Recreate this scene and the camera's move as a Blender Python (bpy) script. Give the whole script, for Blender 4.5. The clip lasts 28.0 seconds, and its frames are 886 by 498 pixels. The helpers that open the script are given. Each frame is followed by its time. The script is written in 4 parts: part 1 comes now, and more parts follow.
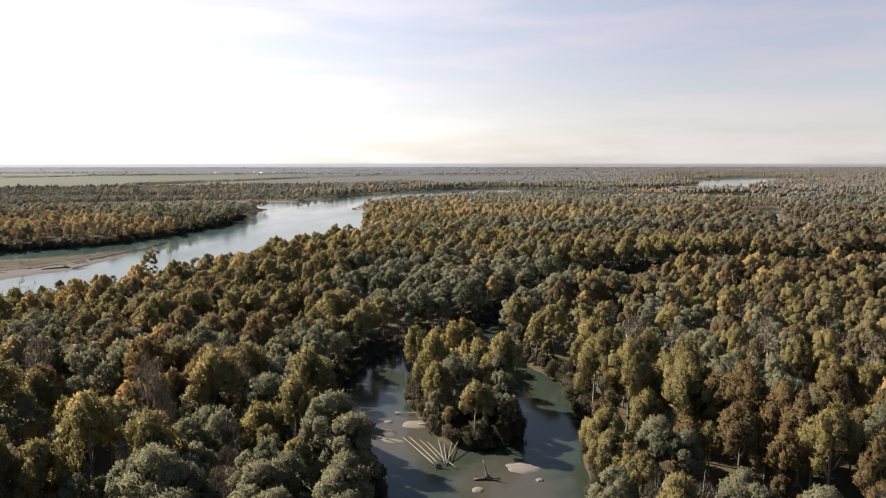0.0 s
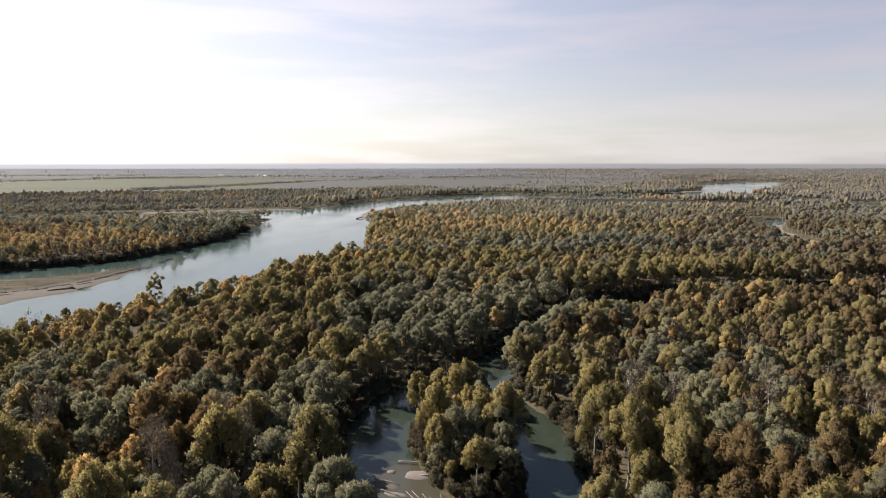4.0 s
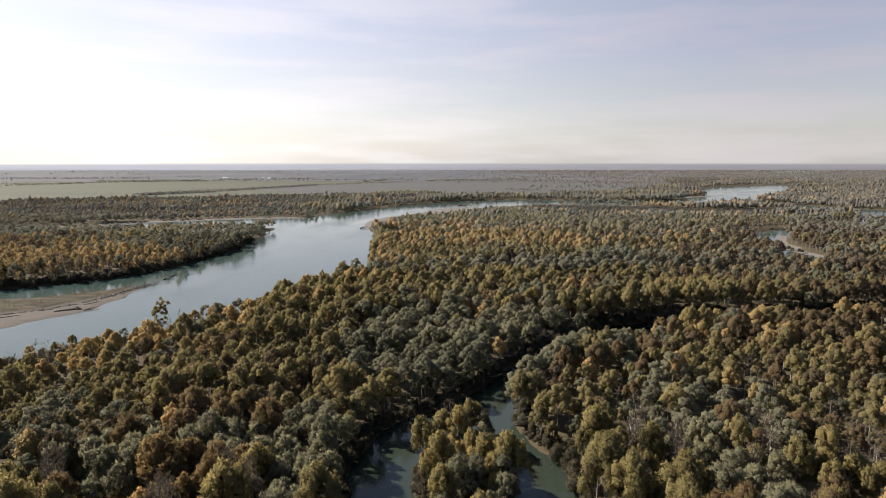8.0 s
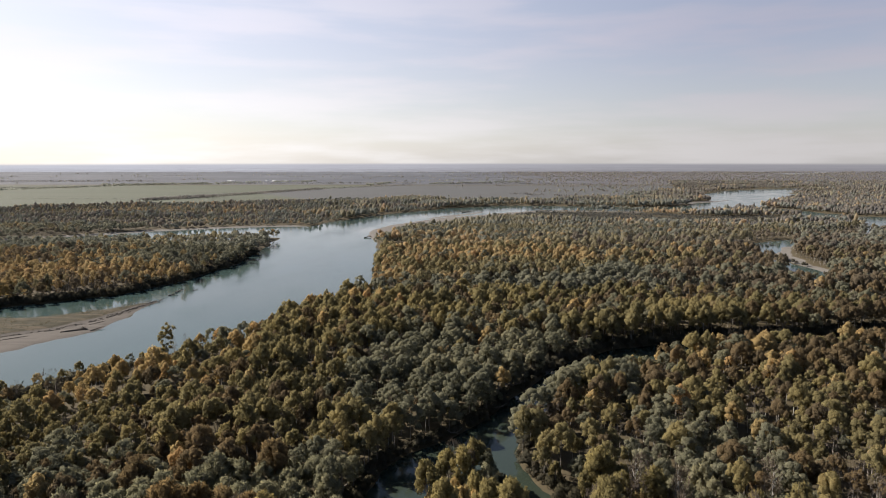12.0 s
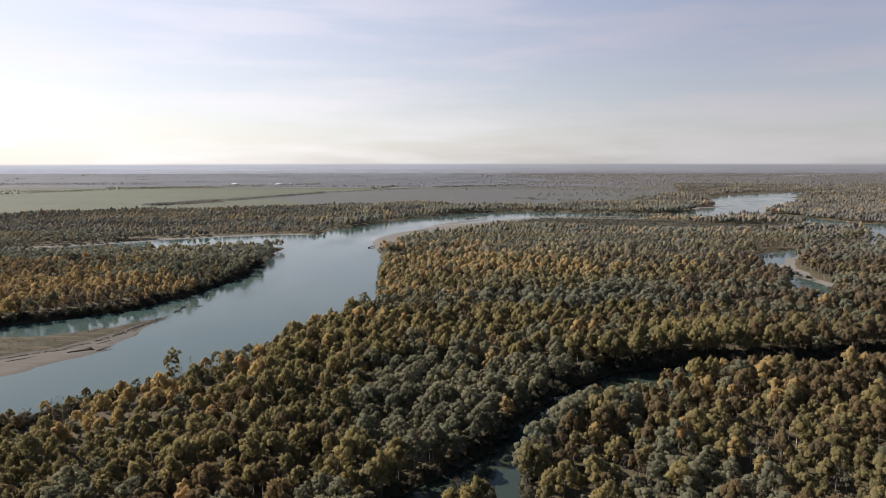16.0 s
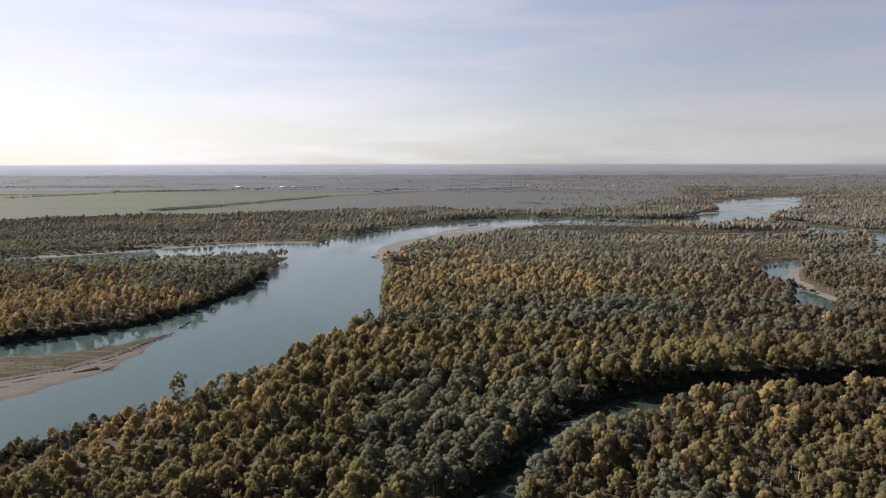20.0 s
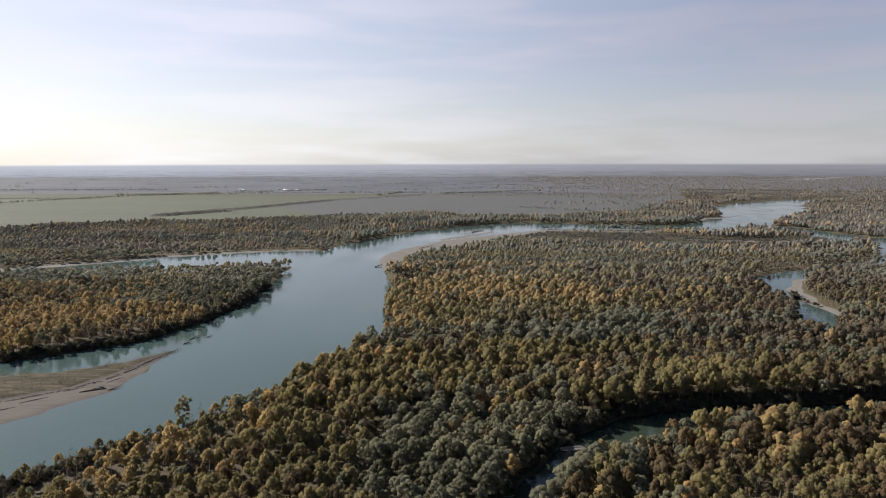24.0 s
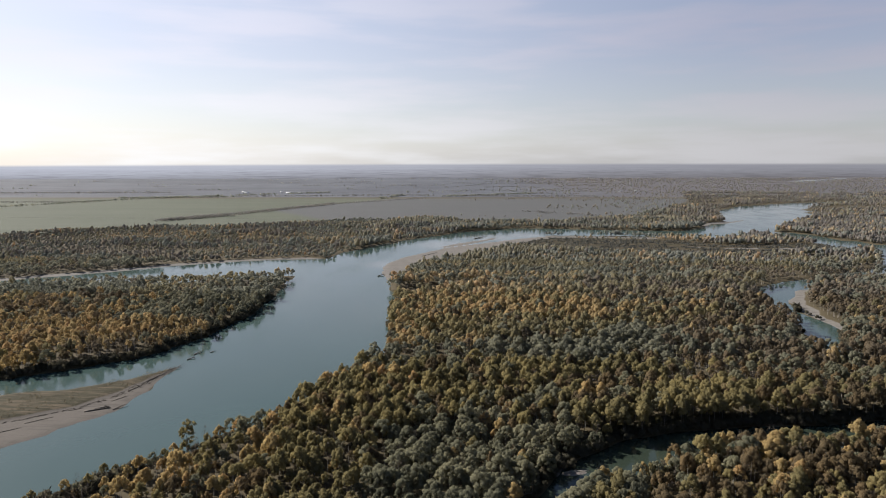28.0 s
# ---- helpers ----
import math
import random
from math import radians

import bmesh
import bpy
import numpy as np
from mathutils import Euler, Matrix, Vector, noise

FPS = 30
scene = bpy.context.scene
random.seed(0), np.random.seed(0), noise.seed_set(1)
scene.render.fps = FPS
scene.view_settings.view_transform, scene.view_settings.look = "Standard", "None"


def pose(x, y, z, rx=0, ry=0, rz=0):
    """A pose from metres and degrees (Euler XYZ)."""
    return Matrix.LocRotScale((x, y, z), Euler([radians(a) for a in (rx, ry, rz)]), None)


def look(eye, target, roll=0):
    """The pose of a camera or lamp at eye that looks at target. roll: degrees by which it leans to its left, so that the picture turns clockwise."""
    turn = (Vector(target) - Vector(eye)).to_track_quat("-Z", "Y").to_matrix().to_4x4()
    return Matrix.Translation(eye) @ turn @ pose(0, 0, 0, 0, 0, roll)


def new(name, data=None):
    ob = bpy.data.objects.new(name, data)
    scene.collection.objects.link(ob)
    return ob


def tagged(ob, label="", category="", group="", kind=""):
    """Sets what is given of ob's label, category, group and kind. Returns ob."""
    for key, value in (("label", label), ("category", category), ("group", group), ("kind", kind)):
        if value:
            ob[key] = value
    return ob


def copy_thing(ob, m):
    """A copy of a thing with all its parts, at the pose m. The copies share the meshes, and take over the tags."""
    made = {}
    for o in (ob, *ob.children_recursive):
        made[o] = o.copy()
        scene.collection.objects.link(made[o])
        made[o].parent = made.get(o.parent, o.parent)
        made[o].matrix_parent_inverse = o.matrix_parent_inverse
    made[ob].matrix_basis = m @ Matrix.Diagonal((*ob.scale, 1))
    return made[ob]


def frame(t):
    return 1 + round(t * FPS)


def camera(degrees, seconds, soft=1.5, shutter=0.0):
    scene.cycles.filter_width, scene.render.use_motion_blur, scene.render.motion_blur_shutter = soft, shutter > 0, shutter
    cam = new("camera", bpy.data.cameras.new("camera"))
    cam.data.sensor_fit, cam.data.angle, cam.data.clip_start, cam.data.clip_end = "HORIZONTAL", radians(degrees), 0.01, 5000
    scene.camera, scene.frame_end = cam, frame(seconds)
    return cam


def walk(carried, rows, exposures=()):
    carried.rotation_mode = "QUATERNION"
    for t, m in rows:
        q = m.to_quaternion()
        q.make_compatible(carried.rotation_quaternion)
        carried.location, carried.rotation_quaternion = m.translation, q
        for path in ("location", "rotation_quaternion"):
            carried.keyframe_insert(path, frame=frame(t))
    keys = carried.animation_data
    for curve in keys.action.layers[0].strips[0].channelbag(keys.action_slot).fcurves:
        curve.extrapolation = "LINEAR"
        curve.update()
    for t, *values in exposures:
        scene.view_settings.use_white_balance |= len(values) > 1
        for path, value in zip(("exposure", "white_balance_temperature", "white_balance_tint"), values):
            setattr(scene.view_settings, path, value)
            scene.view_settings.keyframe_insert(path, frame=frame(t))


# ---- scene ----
from math import atan2, cos, sin, tan

cam = camera(71, 28.0, soft=1.0)
# Seconds; eye in metres; pitch, yaw and roll in degrees.
FLIGHT = [
    (0, 0.00, 0.00, 58.00, -8.137, 0.000, -0.004),
    (2, 0.15, 0.31, 63.86, -8.143, 0.166, -0.007),
    (4, 0.25, 0.60, 69.69, -8.145, 0.336, -0.011),
    (6, 0.31, 0.85, 75.49, -8.143, 0.508, -0.015),
    (8, 0.32, 1.07, 81.28, -8.137, 0.682, -0.021),
    (10, 0.30, 1.28, 87.05, -8.130, 0.856, -0.028),
    (12, 0.25, 1.45, 92.81, -8.121, 1.029, -0.036),
    (14, 0.19, 1.61, 98.56, -8.110, 1.199, -0.045),
    (16, 0.12, 1.74, 104.31, -8.100, 1.365, -0.056),
    (18, 0.05, 1.86, 110.05, -8.089, 1.526, -0.068),
    (20, -0.02, 1.96, 115.80, -8.080, 1.680, -0.081),
    (22, -0.08, 2.05, 121.55, -8.073, 1.827, -0.095),
    (24, -0.11, 2.12, 127.32, -8.068, 1.964, -0.110),
    (26, -0.11, 2.18, 133.10, -8.066, 2.090, -0.127),
    (28, -0.08, 2.23, 138.90, -8.068, 2.205, -0.145),
]


def flown(x, y, z, pitch, yaw, roll):
    p, w = radians(pitch), radians(yaw)
    ahead = Vector((-sin(w) * cos(p), cos(w) * cos(p), sin(p)))
    return look((x, y, z), Vector((x, y, z)) + 100 * ahead, roll)


walk(cam, [(row[0], flown(*row[1:])) for row in FLIGHT], exposures=[(0, 1.62, 6720, 13), (9, 1.38, 6570, 13), (17, 1.25, 6380, 13), (28, 1.2, 6230, 12)])

# ---- light ----
SUN_EL, SUN_AZ = radians(35), radians(-63)  # height; turn from straight ahead (+y), clockwise
sun_way = Vector((sin(SUN_AZ) * cos(SUN_EL), cos(SUN_AZ) * cos(SUN_EL), sin(SUN_EL)))
sun = new("sun", bpy.data.lights.new("sun", "SUN"))
sun.data.energy, sun.data.angle, sun.data.color = 5.0, radians(0.6), (1.0, 0.93, 0.82)
sun.matrix_world = look(sun_way * 50, (0, 0, 0))


class Nodes:
    """A node tree with short calls."""

    def __init__(self, tree):
        self.tree = tree
        tree.nodes.clear()

    def add(self, kind):
        return self.tree.nodes.new(kind)

    def link(self, a, b):
        self.tree.links.new(a, b)

    def put(self, socket, value):
        if isinstance(value, bpy.types.NodeSocket):
            self.tree.links.new(value, socket)
        elif isinstance(value, tuple) and len(value) == 3 and socket.type == "RGBA":
            socket.default_value = (*value, 1)
        else:
            socket.default_value = value

    def math(self, op, a, b=0.0, c=0.0, clamp=False):
        node = self.add("ShaderNodeMath")
        node.operation, node.use_clamp = op, clamp
        for socket, value in zip(node.inputs, (a, b, c)):
            self.put(socket, value)
        return node.outputs[0]

    def mix(self, fac, a, b, blend="MIX"):
        node = self.add("ShaderNodeMix")
        node.data_type, node.blend_type = "RGBA", blend
        self.put(node.inputs[0], fac)
        self.put(node.inputs[6], a)
        self.put(node.inputs[7], b)
        return node.outputs[2]

    def ramp(self, fac, stops):
        node = self.add("ShaderNodeValToRGB")
        el = node.color_ramp.elements
        while len(el) < len(stops):
            el.new(0.5)
        for e, (at, colour) in zip(el, stops):
            e.position = at
            e.color = (*colour, 1) if isinstance(colour, tuple) else (colour, colour, colour, 1)
        self.put(node.inputs[0], fac)
        return node.outputs[0]

    def noise(self, vector, scale, detail=3.0, rough=0.55):
        node = self.add("ShaderNodeTexNoise")
        self.put(node.inputs["Vector"], vector)
        self.put(node.inputs["Scale"], scale)
        self.put(node.inputs["Detail"], detail)
        self.put(node.inputs["Roughness"], rough)
        return node.outputs[0]

    def smooth(self, value, low, high):
        node = self.add("ShaderNodeMapRange")
        node.interpolation_type = "SMOOTHSTEP"
        self.put(node.inputs[0], value)
        self.put(node.inputs[1], low)
        self.put(node.inputs[2], high)
        return node.outputs[0]

    def attribute(self, name):
        node = self.add("ShaderNodeAttribute")
        node.attribute_name = name
        return node.outputs["Fac"]

    def stretched(self, vector, scale, turn=0.0):
        node = self.add("ShaderNodeMapping")
        self.put(node.inputs["Vector"], vector)
        node.inputs["Scale"].default_value = scale
        node.inputs["Rotation"].default_value = (0, 0, turn)
        return node.outputs[0]


world = bpy.data.worlds.new("world")
scene.world = world
world.use_nodes = True
n = Nodes(world.node_tree)
sky = n.add("ShaderNodeTexSky")
sky.sky_type, sky.sun_disc, sky.sun_elevation, sky.sun_rotation = "NISHITA", False, SUN_EL, SUN_AZ
sky.air_density, sky.dust_density, sky.ozone_density = 1.0, 1.2, 2.0
way = n.add("ShaderNodeTexCoord").outputs["Generated"]
apart = n.add("ShaderNodeSeparateXYZ")
n.link(way, apart.inputs[0])
# Thin high cloud over the sky, and the hazy plain past the end of the ground sheet.
wisps = n.noise(n.stretched(way, (2.2, 2.2, 16)), 1.6, 5.0, 0.5)
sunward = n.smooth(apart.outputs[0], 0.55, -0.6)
low_air = n.smooth(apart.outputs[2], 0.2, 0.0)
thin = n.mix(low_air, n.mix(sunward, (3.75, 3.8, 4.6), (8.0, 8.0, 8.8)), n.mix(sunward, (5.2, 5.1, 5.05), (9.6, 9.5, 9.2)))
cover = n.math("MULTIPLY", n.math("MULTIPLY_ADD", n.smooth(wisps, 0.4, 0.68), 0.32, 0.62), n.smooth(apart.outputs[2], 0.55, 0.15))
veil = n.mix(cover, sky.outputs[0], thin)
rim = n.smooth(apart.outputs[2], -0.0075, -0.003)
# Haze is put into the far plain's colour: paler sunward and near the horizon.
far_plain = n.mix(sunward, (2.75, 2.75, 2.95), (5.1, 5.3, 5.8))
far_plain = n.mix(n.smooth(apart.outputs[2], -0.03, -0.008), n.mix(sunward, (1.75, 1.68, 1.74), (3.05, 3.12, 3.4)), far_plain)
spread = n.add("ShaderNodeVectorMath")
spread.operation = "SCALE"
n.link(way, spread.inputs[0])
n.put(spread.inputs["Scale"], n.math("DIVIDE", 1.0, n.math("MAXIMUM", n.math("MULTIPLY", apart.outputs[2], -1.0), 0.004)))
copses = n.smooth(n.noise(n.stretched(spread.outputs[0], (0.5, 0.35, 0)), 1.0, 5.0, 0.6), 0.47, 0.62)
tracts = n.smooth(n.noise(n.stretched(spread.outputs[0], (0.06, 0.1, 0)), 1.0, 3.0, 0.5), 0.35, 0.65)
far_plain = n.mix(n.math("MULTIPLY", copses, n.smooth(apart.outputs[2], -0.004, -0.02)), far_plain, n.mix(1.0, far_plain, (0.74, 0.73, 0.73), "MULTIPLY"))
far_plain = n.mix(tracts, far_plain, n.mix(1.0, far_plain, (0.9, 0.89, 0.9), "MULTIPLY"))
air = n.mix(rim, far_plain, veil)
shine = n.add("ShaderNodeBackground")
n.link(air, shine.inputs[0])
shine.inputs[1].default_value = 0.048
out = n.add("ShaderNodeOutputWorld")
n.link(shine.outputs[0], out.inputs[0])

# ---- materials ----


def material(name):
    m = bpy.data.materials.new(name)
    m.use_nodes = True
    return m, Nodes(m.node_tree)


def finish(n, colour, rough=0.8, bump=None, strength=0.4, distance=0.1, specular=0.3, metal=0.0):
    b = n.add("ShaderNodeBsdfPrincipled")
    n.put(b.inputs["Base Color"], colour)
    n.put(b.inputs["Roughness"], rough)
    n.put(b.inputs["Metallic"], metal)
    n.put(b.inputs["Specular IOR Level"], specular)
    if bump is not None:
        bp = n.add("ShaderNodeBump")
        bp.inputs["Strength"].default_value, bp.inputs["Distance"].default_value = strength, distance
        n.put(bp.inputs["Height"], bump)
        n.link(bp.outputs[0], b.inputs["Normal"])
    o = n.add("ShaderNodeOutputMaterial")
    n.link(b.outputs[0], o.inputs[0])
    return b


def place_of(n):
    return n.add("ShaderNodeNewGeometry").outputs["Position"]


def leaf_material(name, stops, joined, through_light=0.3, lace=0.0):
    """Foliage: the colour goes from tree to tree, from clump to clump and from leaf to leaf."""
    m, n = material(name)
    geo = n.add("ShaderNodeNewGeometry")
    tint = n.attribute("tint")
    if not joined:
        own = n.add("ShaderNodeObjectInfo").outputs["Random"]
        tint = n.math("ADD", n.math("MULTIPLY_ADD", own, 0.36, 0.19), n.math("MULTIPLY", tint, 0.15))
    leafy = n.math("MULTIPLY_ADD", geo.outputs["Random Per Island"], 0.16, -0.08)
    patch = n.math("MULTIPLY_ADD", n.noise(geo.outputs["Position"], 0.02, 2.0), 0.9, -0.45)
    fac = n.math("ADD", n.math("ADD", tint, leafy), patch, clamp=True)
    colour = n.ramp(fac, stops)
    fine = n.noise(geo.outputs["Position"], 1.3, 2.0)
    leaflet = n.noise(geo.outputs["Position"], 4.2, 2.0, 0.6)
    colour = n.mix(1.0, colour, n.ramp(fine, [(0.25, 0.78), (0.75, 1.0)]), "MULTIPLY")
    # Leaflet noise puts the shade of gaps between leaves into the colour.
    colour = n.mix(1.0, colour, n.ramp(leaflet, [(0.3, 0.5), (0.62, 1.12)]), "MULTIPLY")
    d = n.add("ShaderNodeBsdfDiffuse")
    t = n.add("ShaderNodeBsdfTranslucent")
    relief = n.add("ShaderNodeBump")
    relief.inputs["Strength"].default_value, relief.inputs["Distance"].default_value = 0.6, 0.4
    n.put(relief.inputs["Height"], n.math("MULTIPLY_ADD", n.noise(geo.outputs["Position"], 2.0, 1.0), 1.2, leaflet))
    n.link(relief.outputs[0], d.inputs["Normal"])
    n.put(d.inputs["Color"], colour)
    n.put(t.inputs["Color"], n.mix(1.0, colour, (1.25, 1.22, 1.1), "MULTIPLY"))
    s = n.add("ShaderNodeMixShader")
    s.inputs[0].default_value = through_light
    n.link(d.outputs[0], s.inputs[1])
    n.link(t.outputs[0], s.inputs[2])
    o = n.add("ShaderNodeOutputMaterial")
    if lace:  # gaps between the leaves of a spray
        gaps = n.add("ShaderNodeMixShader")
        n.put(gaps.inputs[0], n.math("GREATER_THAN", n.noise(geo.outputs["Position"], lace, 1.0), 0.43))
        n.link(n.add("ShaderNodeBsdfTransparent").outputs[0], gaps.inputs[1])
        n.link(s.outputs[0], gaps.inputs[2])
        s = gaps
    n.link(s.outputs[0], o.inputs[0])
    return m


LEAVES = {
    "willow": [(0.0, (0.100, 0.100, 0.067)), (0.45, (0.155, 0.151, 0.099)), (0.8, (0.210, 0.195, 0.121)), (1.0, (0.242, 0.210, 0.112))],
    "poplar": [(0.0, (0.125, 0.108, 0.054)), (0.4, (0.189, 0.160, 0.074)), (0.75, (0.242, 0.195, 0.082)), (1.0, (0.255, 0.177, 0.074))],
    "golden": [(0.0, (0.260, 0.207, 0.101)), (0.45, (0.344, 0.252, 0.111)), (0.8, (0.391, 0.245, 0.111)), (1.0, (0.363, 0.197, 0.105))],
    "russet": [(0.0, (0.080, 0.064, 0.040)), (0.4, (0.130, 0.097, 0.053)), (0.75, (0.174, 0.122, 0.059)), (1.0, (0.214, 0.120, 0.057))],
    "bare": [(0.0, (0.094, 0.078, 0.065)), (0.5, (0.123, 0.100, 0.078)), (0.8, (0.140, 0.112, 0.078)), (1.0, (0.113, 0.098, 0.086))],
    "sedge": [(0.0, (0.066, 0.056, 0.034)), (0.5, (0.112, 0.094, 0.056)), (1.0, (0.150, 0.124, 0.078))],
    "shrub": [(0.0, (0.049, 0.047, 0.033)), (0.5, (0.076, 0.069, 0.047)), (1.0, (0.106, 0.086, 0.056))],
}
# Distance haze is painted into the leaf colours: paler and blue-grey farther off.
HAZE_GREY = (0.216, 0.240, 0.274)


def hazed(share, pale):
    return {k: [(at, tuple((1 - share) * pale * c + share * g for c, g in zip(colour, HAZE_GREY))) for at, colour in v] for k, v in LEAVES.items()}


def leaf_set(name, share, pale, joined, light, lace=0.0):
    return {k: leaf_material(k + name, v, joined, 0.15 if k == "bare" and share < 0.1 else light, 0.0 if k == "bare" and share < 0.1 else lace) for k, v in hazed(share, pale).items()}


LEAF = leaf_set("_leaves", 0.0, 1.08, False, 0.5, 3.6)
LEAF_JOINED = leaf_set("_leaves_joined", 0.04, 0.98, True, 0.5, 2.8)
LEAF_NEAR_MID = leaf_set("_leaves_light_haze", 0.12, 0.98, True, 0.5, 2.0)
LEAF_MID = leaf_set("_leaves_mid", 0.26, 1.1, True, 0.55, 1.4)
LEAF_FAR_HAZE = leaf_set("_leaves_far_haze", 0.52, 1.85, True, 0.6)
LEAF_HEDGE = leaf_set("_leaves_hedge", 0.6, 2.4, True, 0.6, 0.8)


def bark(name, low, high):
    m, n = material(name)
    pos = place_of(n)
    grain = n.noise(n.stretched(pos, (4, 4, 0.7)), 2.0, 4.0)
    finish(n, n.mix(grain, low, high), 0.9, grain, 0.6, 0.03)
    return m


BARK_GREY = bark("grey_bark", (0.07, 0.06, 0.05), (0.22, 0.20, 0.17))
BARK_PALE = bark("pale_bark", (0.13, 0.12, 0.10), (0.36, 0.34, 0.30))
DRIFTWOOD = bark("bleached_driftwood", (0.10, 0.09, 0.075), (0.24, 0.22, 0.19))
WET_WOOD = bark("wet_dark_wood", (0.03, 0.025, 0.02), (0.12, 0.10, 0.08))

# Ground: litter under the trees, sand, rough grass and fields by the zones of the plan.
GROUND, n = material("ground")
pos = place_of(n)
fine, mid, broad = n.noise(pos, 1.1, 4.0), n.noise(pos, 0.12, 4.0), n.noise(pos, 0.012, 3.0)
litter = n.mix(fine, n.mix(mid, (0.026, 0.021, 0.015), (0.058, 0.046, 0.028)), (0.07, 0.058, 0.034))
sandy = n.mix(fine, n.mix(mid, (0.050, 0.044, 0.038), (0.078, 0.069, 0.061)), (0.090, 0.080, 0.070))
spot_y = n.add("ShaderNodeSeparateXYZ")
n.link(pos, spot_y.inputs[0])
sandy = n.mix(n.smooth(spot_y.outputs[1], 430, 520), sandy, n.mix(fine, n.mix(mid, (0.082, 0.076, 0.068), (0.112, 0.104, 0.094)), (0.13, 0.12, 0.108)))
rough = n.mix(mid, (0.018, 0.016, 0.009), (0.036, 0.030, 0.017))
rough = n.mix(n.math("MULTIPLY", fine, 0.5), rough, (0.032, 0.032, 0.018))
swept = n.noise(n.stretched(pos, (0.05, 0.5, 1), -0.84), 1.0, 4.0, 0.6)  # drawn out along the river by the floods
rough = n.mix(n.smooth(swept, 0.46, 0.6), rough, (0.066, 0.052, 0.034))
sandy = n.mix(n.math("MULTIPLY", n.smooth(swept, 0.5, 0.66), 0.55), sandy, (0.046, 0.041, 0.036))
strips = n.noise(n.stretched(pos, (0.0016, 0.011, 1), 0.12), 1.0, 3.0)
tilled = n.noise(n.stretched(pos, (0.004, 0.05, 1), 0.05), 1.0, 3.0)
field_a = n.mix(strips, (0.046, 0.053, 0.037), (0.082, 0.087, 0.064))
field_b = n.mix(tilled, (0.056, 0.057, 0.057), (0.074, 0.075, 0.074))
fields = n.mix(n.attribute("brown"), field_a, field_b)
# Far plain: the blue-grey of distant haze is put into its base colour.
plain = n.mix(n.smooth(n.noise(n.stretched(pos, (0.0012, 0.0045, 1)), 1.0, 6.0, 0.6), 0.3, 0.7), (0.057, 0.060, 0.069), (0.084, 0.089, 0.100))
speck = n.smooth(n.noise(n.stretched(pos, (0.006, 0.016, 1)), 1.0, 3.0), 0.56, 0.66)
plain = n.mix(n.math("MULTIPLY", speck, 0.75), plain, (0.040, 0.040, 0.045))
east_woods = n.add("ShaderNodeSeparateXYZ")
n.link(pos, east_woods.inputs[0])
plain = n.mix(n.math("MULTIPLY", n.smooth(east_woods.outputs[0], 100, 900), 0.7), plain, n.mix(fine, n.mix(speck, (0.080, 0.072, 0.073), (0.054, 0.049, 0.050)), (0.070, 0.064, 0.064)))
edge = n.math("MULTIPLY_ADD", fine, 0.5, -0.25)
zone = lambda name: n.smooth(n.math("ADD", n.attribute(name), edge), 0.35, 0.65)
col = n.mix(zone("grass"), litter, rough)
col = n.mix(zone("field"), col, fields)
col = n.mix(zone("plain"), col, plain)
col = n.mix(zone("sand"), col, sandy)
finish(n, col, 0.95, n.math("ADD", fine, n.math("MULTIPLY", mid, 2.0)), 0.5, 0.25, 0.1)

GRAVEL, n = material("pale_gravel")
pos = place_of(n)
g = n.noise(pos, 5.0, 5.0)
finish(n, n.mix(g, (0.070, 0.060, 0.053), (0.165, 0.145, 0.130)), 0.95, g, 0.8, 0.08)

WATER, n = material("river_water")
pos = place_of(n)
ripple = n.math("ADD", n.noise(n.stretched(pos, (1.0, 0.6, 1), 0.5), 0.55, 3.0), n.math("MULTIPLY", n.noise(pos, 0.05, 2.0), 0.8))
spot = n.add("ShaderNodeSeparateXYZ")
n.link(pos, spot.inputs[0])
main_stream = n.math("MAXIMUM", n.smooth(spot.outputs[1], 330, 420), n.smooth(spot.outputs[0], -50, -110))
murk = n.mix(n.noise(pos, 0.018, 3.0), (0.017, 0.024, 0.017), (0.025, 0.033, 0.025))
silty = n.mix(n.noise(pos, 0.012, 3.0), (0.026, 0.045, 0.041), (0.037, 0.058, 0.053))
bed = n.noise(n.stretched(pos, (1, 1.6, 1)), 0.16, 4.0)
for px, py, reach in ((-8, 124, 15), (12, 105, 12)):  # mud close under the surface
    gap = n.add("ShaderNodeVectorMath")
    gap.operation = "DISTANCE"
    n.link(pos, gap.inputs[0])
    gap.inputs[1].default_value = (px, py, 0)
    shoal = n.smooth(n.math("MULTIPLY_ADD", bed, 16.0, gap.outputs["Value"]), reach + 10, reach)
    murk = n.mix(n.math("MULTIPLY", shoal, 0.75), murk, (0.052, 0.046, 0.036))
for px, py, reach in ((-30, 1030, 46), (40, 1130, 40), (-105, 830, 26), (110, 1165, 34)):  # shallows at the bend
    gap = n.add("ShaderNodeVectorMath")
    gap.operation = "DISTANCE"
    n.link(pos, gap.inputs[0])
    gap.inputs[1].default_value = (px, py, 0)
    shoal = n.smooth(n.math("MULTIPLY_ADD", bed, 40.0, gap.outputs["Value"]), reach + 40, reach)
    silty = n.mix(n.math("MULTIPLY", shoal, 0.7), silty, (0.105, 0.110, 0.102))
murk = n.mix(main_stream, murk, silty)
finish(n, murk, n.ramp(n.noise(n.stretched(pos, (1, 0.35, 1), 0.6), 0.03, 4.0), [(0.3, 0.06), (0.7, 0.2)]), ripple, 0.10, 0.25, 0.5).inputs["IOR"].default_value = 1.33


def plain_paint(name, low, high, rough=0.7):
    m, n = material(name)
    f = n.noise(place_of(n), 0.7, 4.0)
    finish(n, n.mix(f, low, high), rough, f, 0.1, 0.02)
    return m


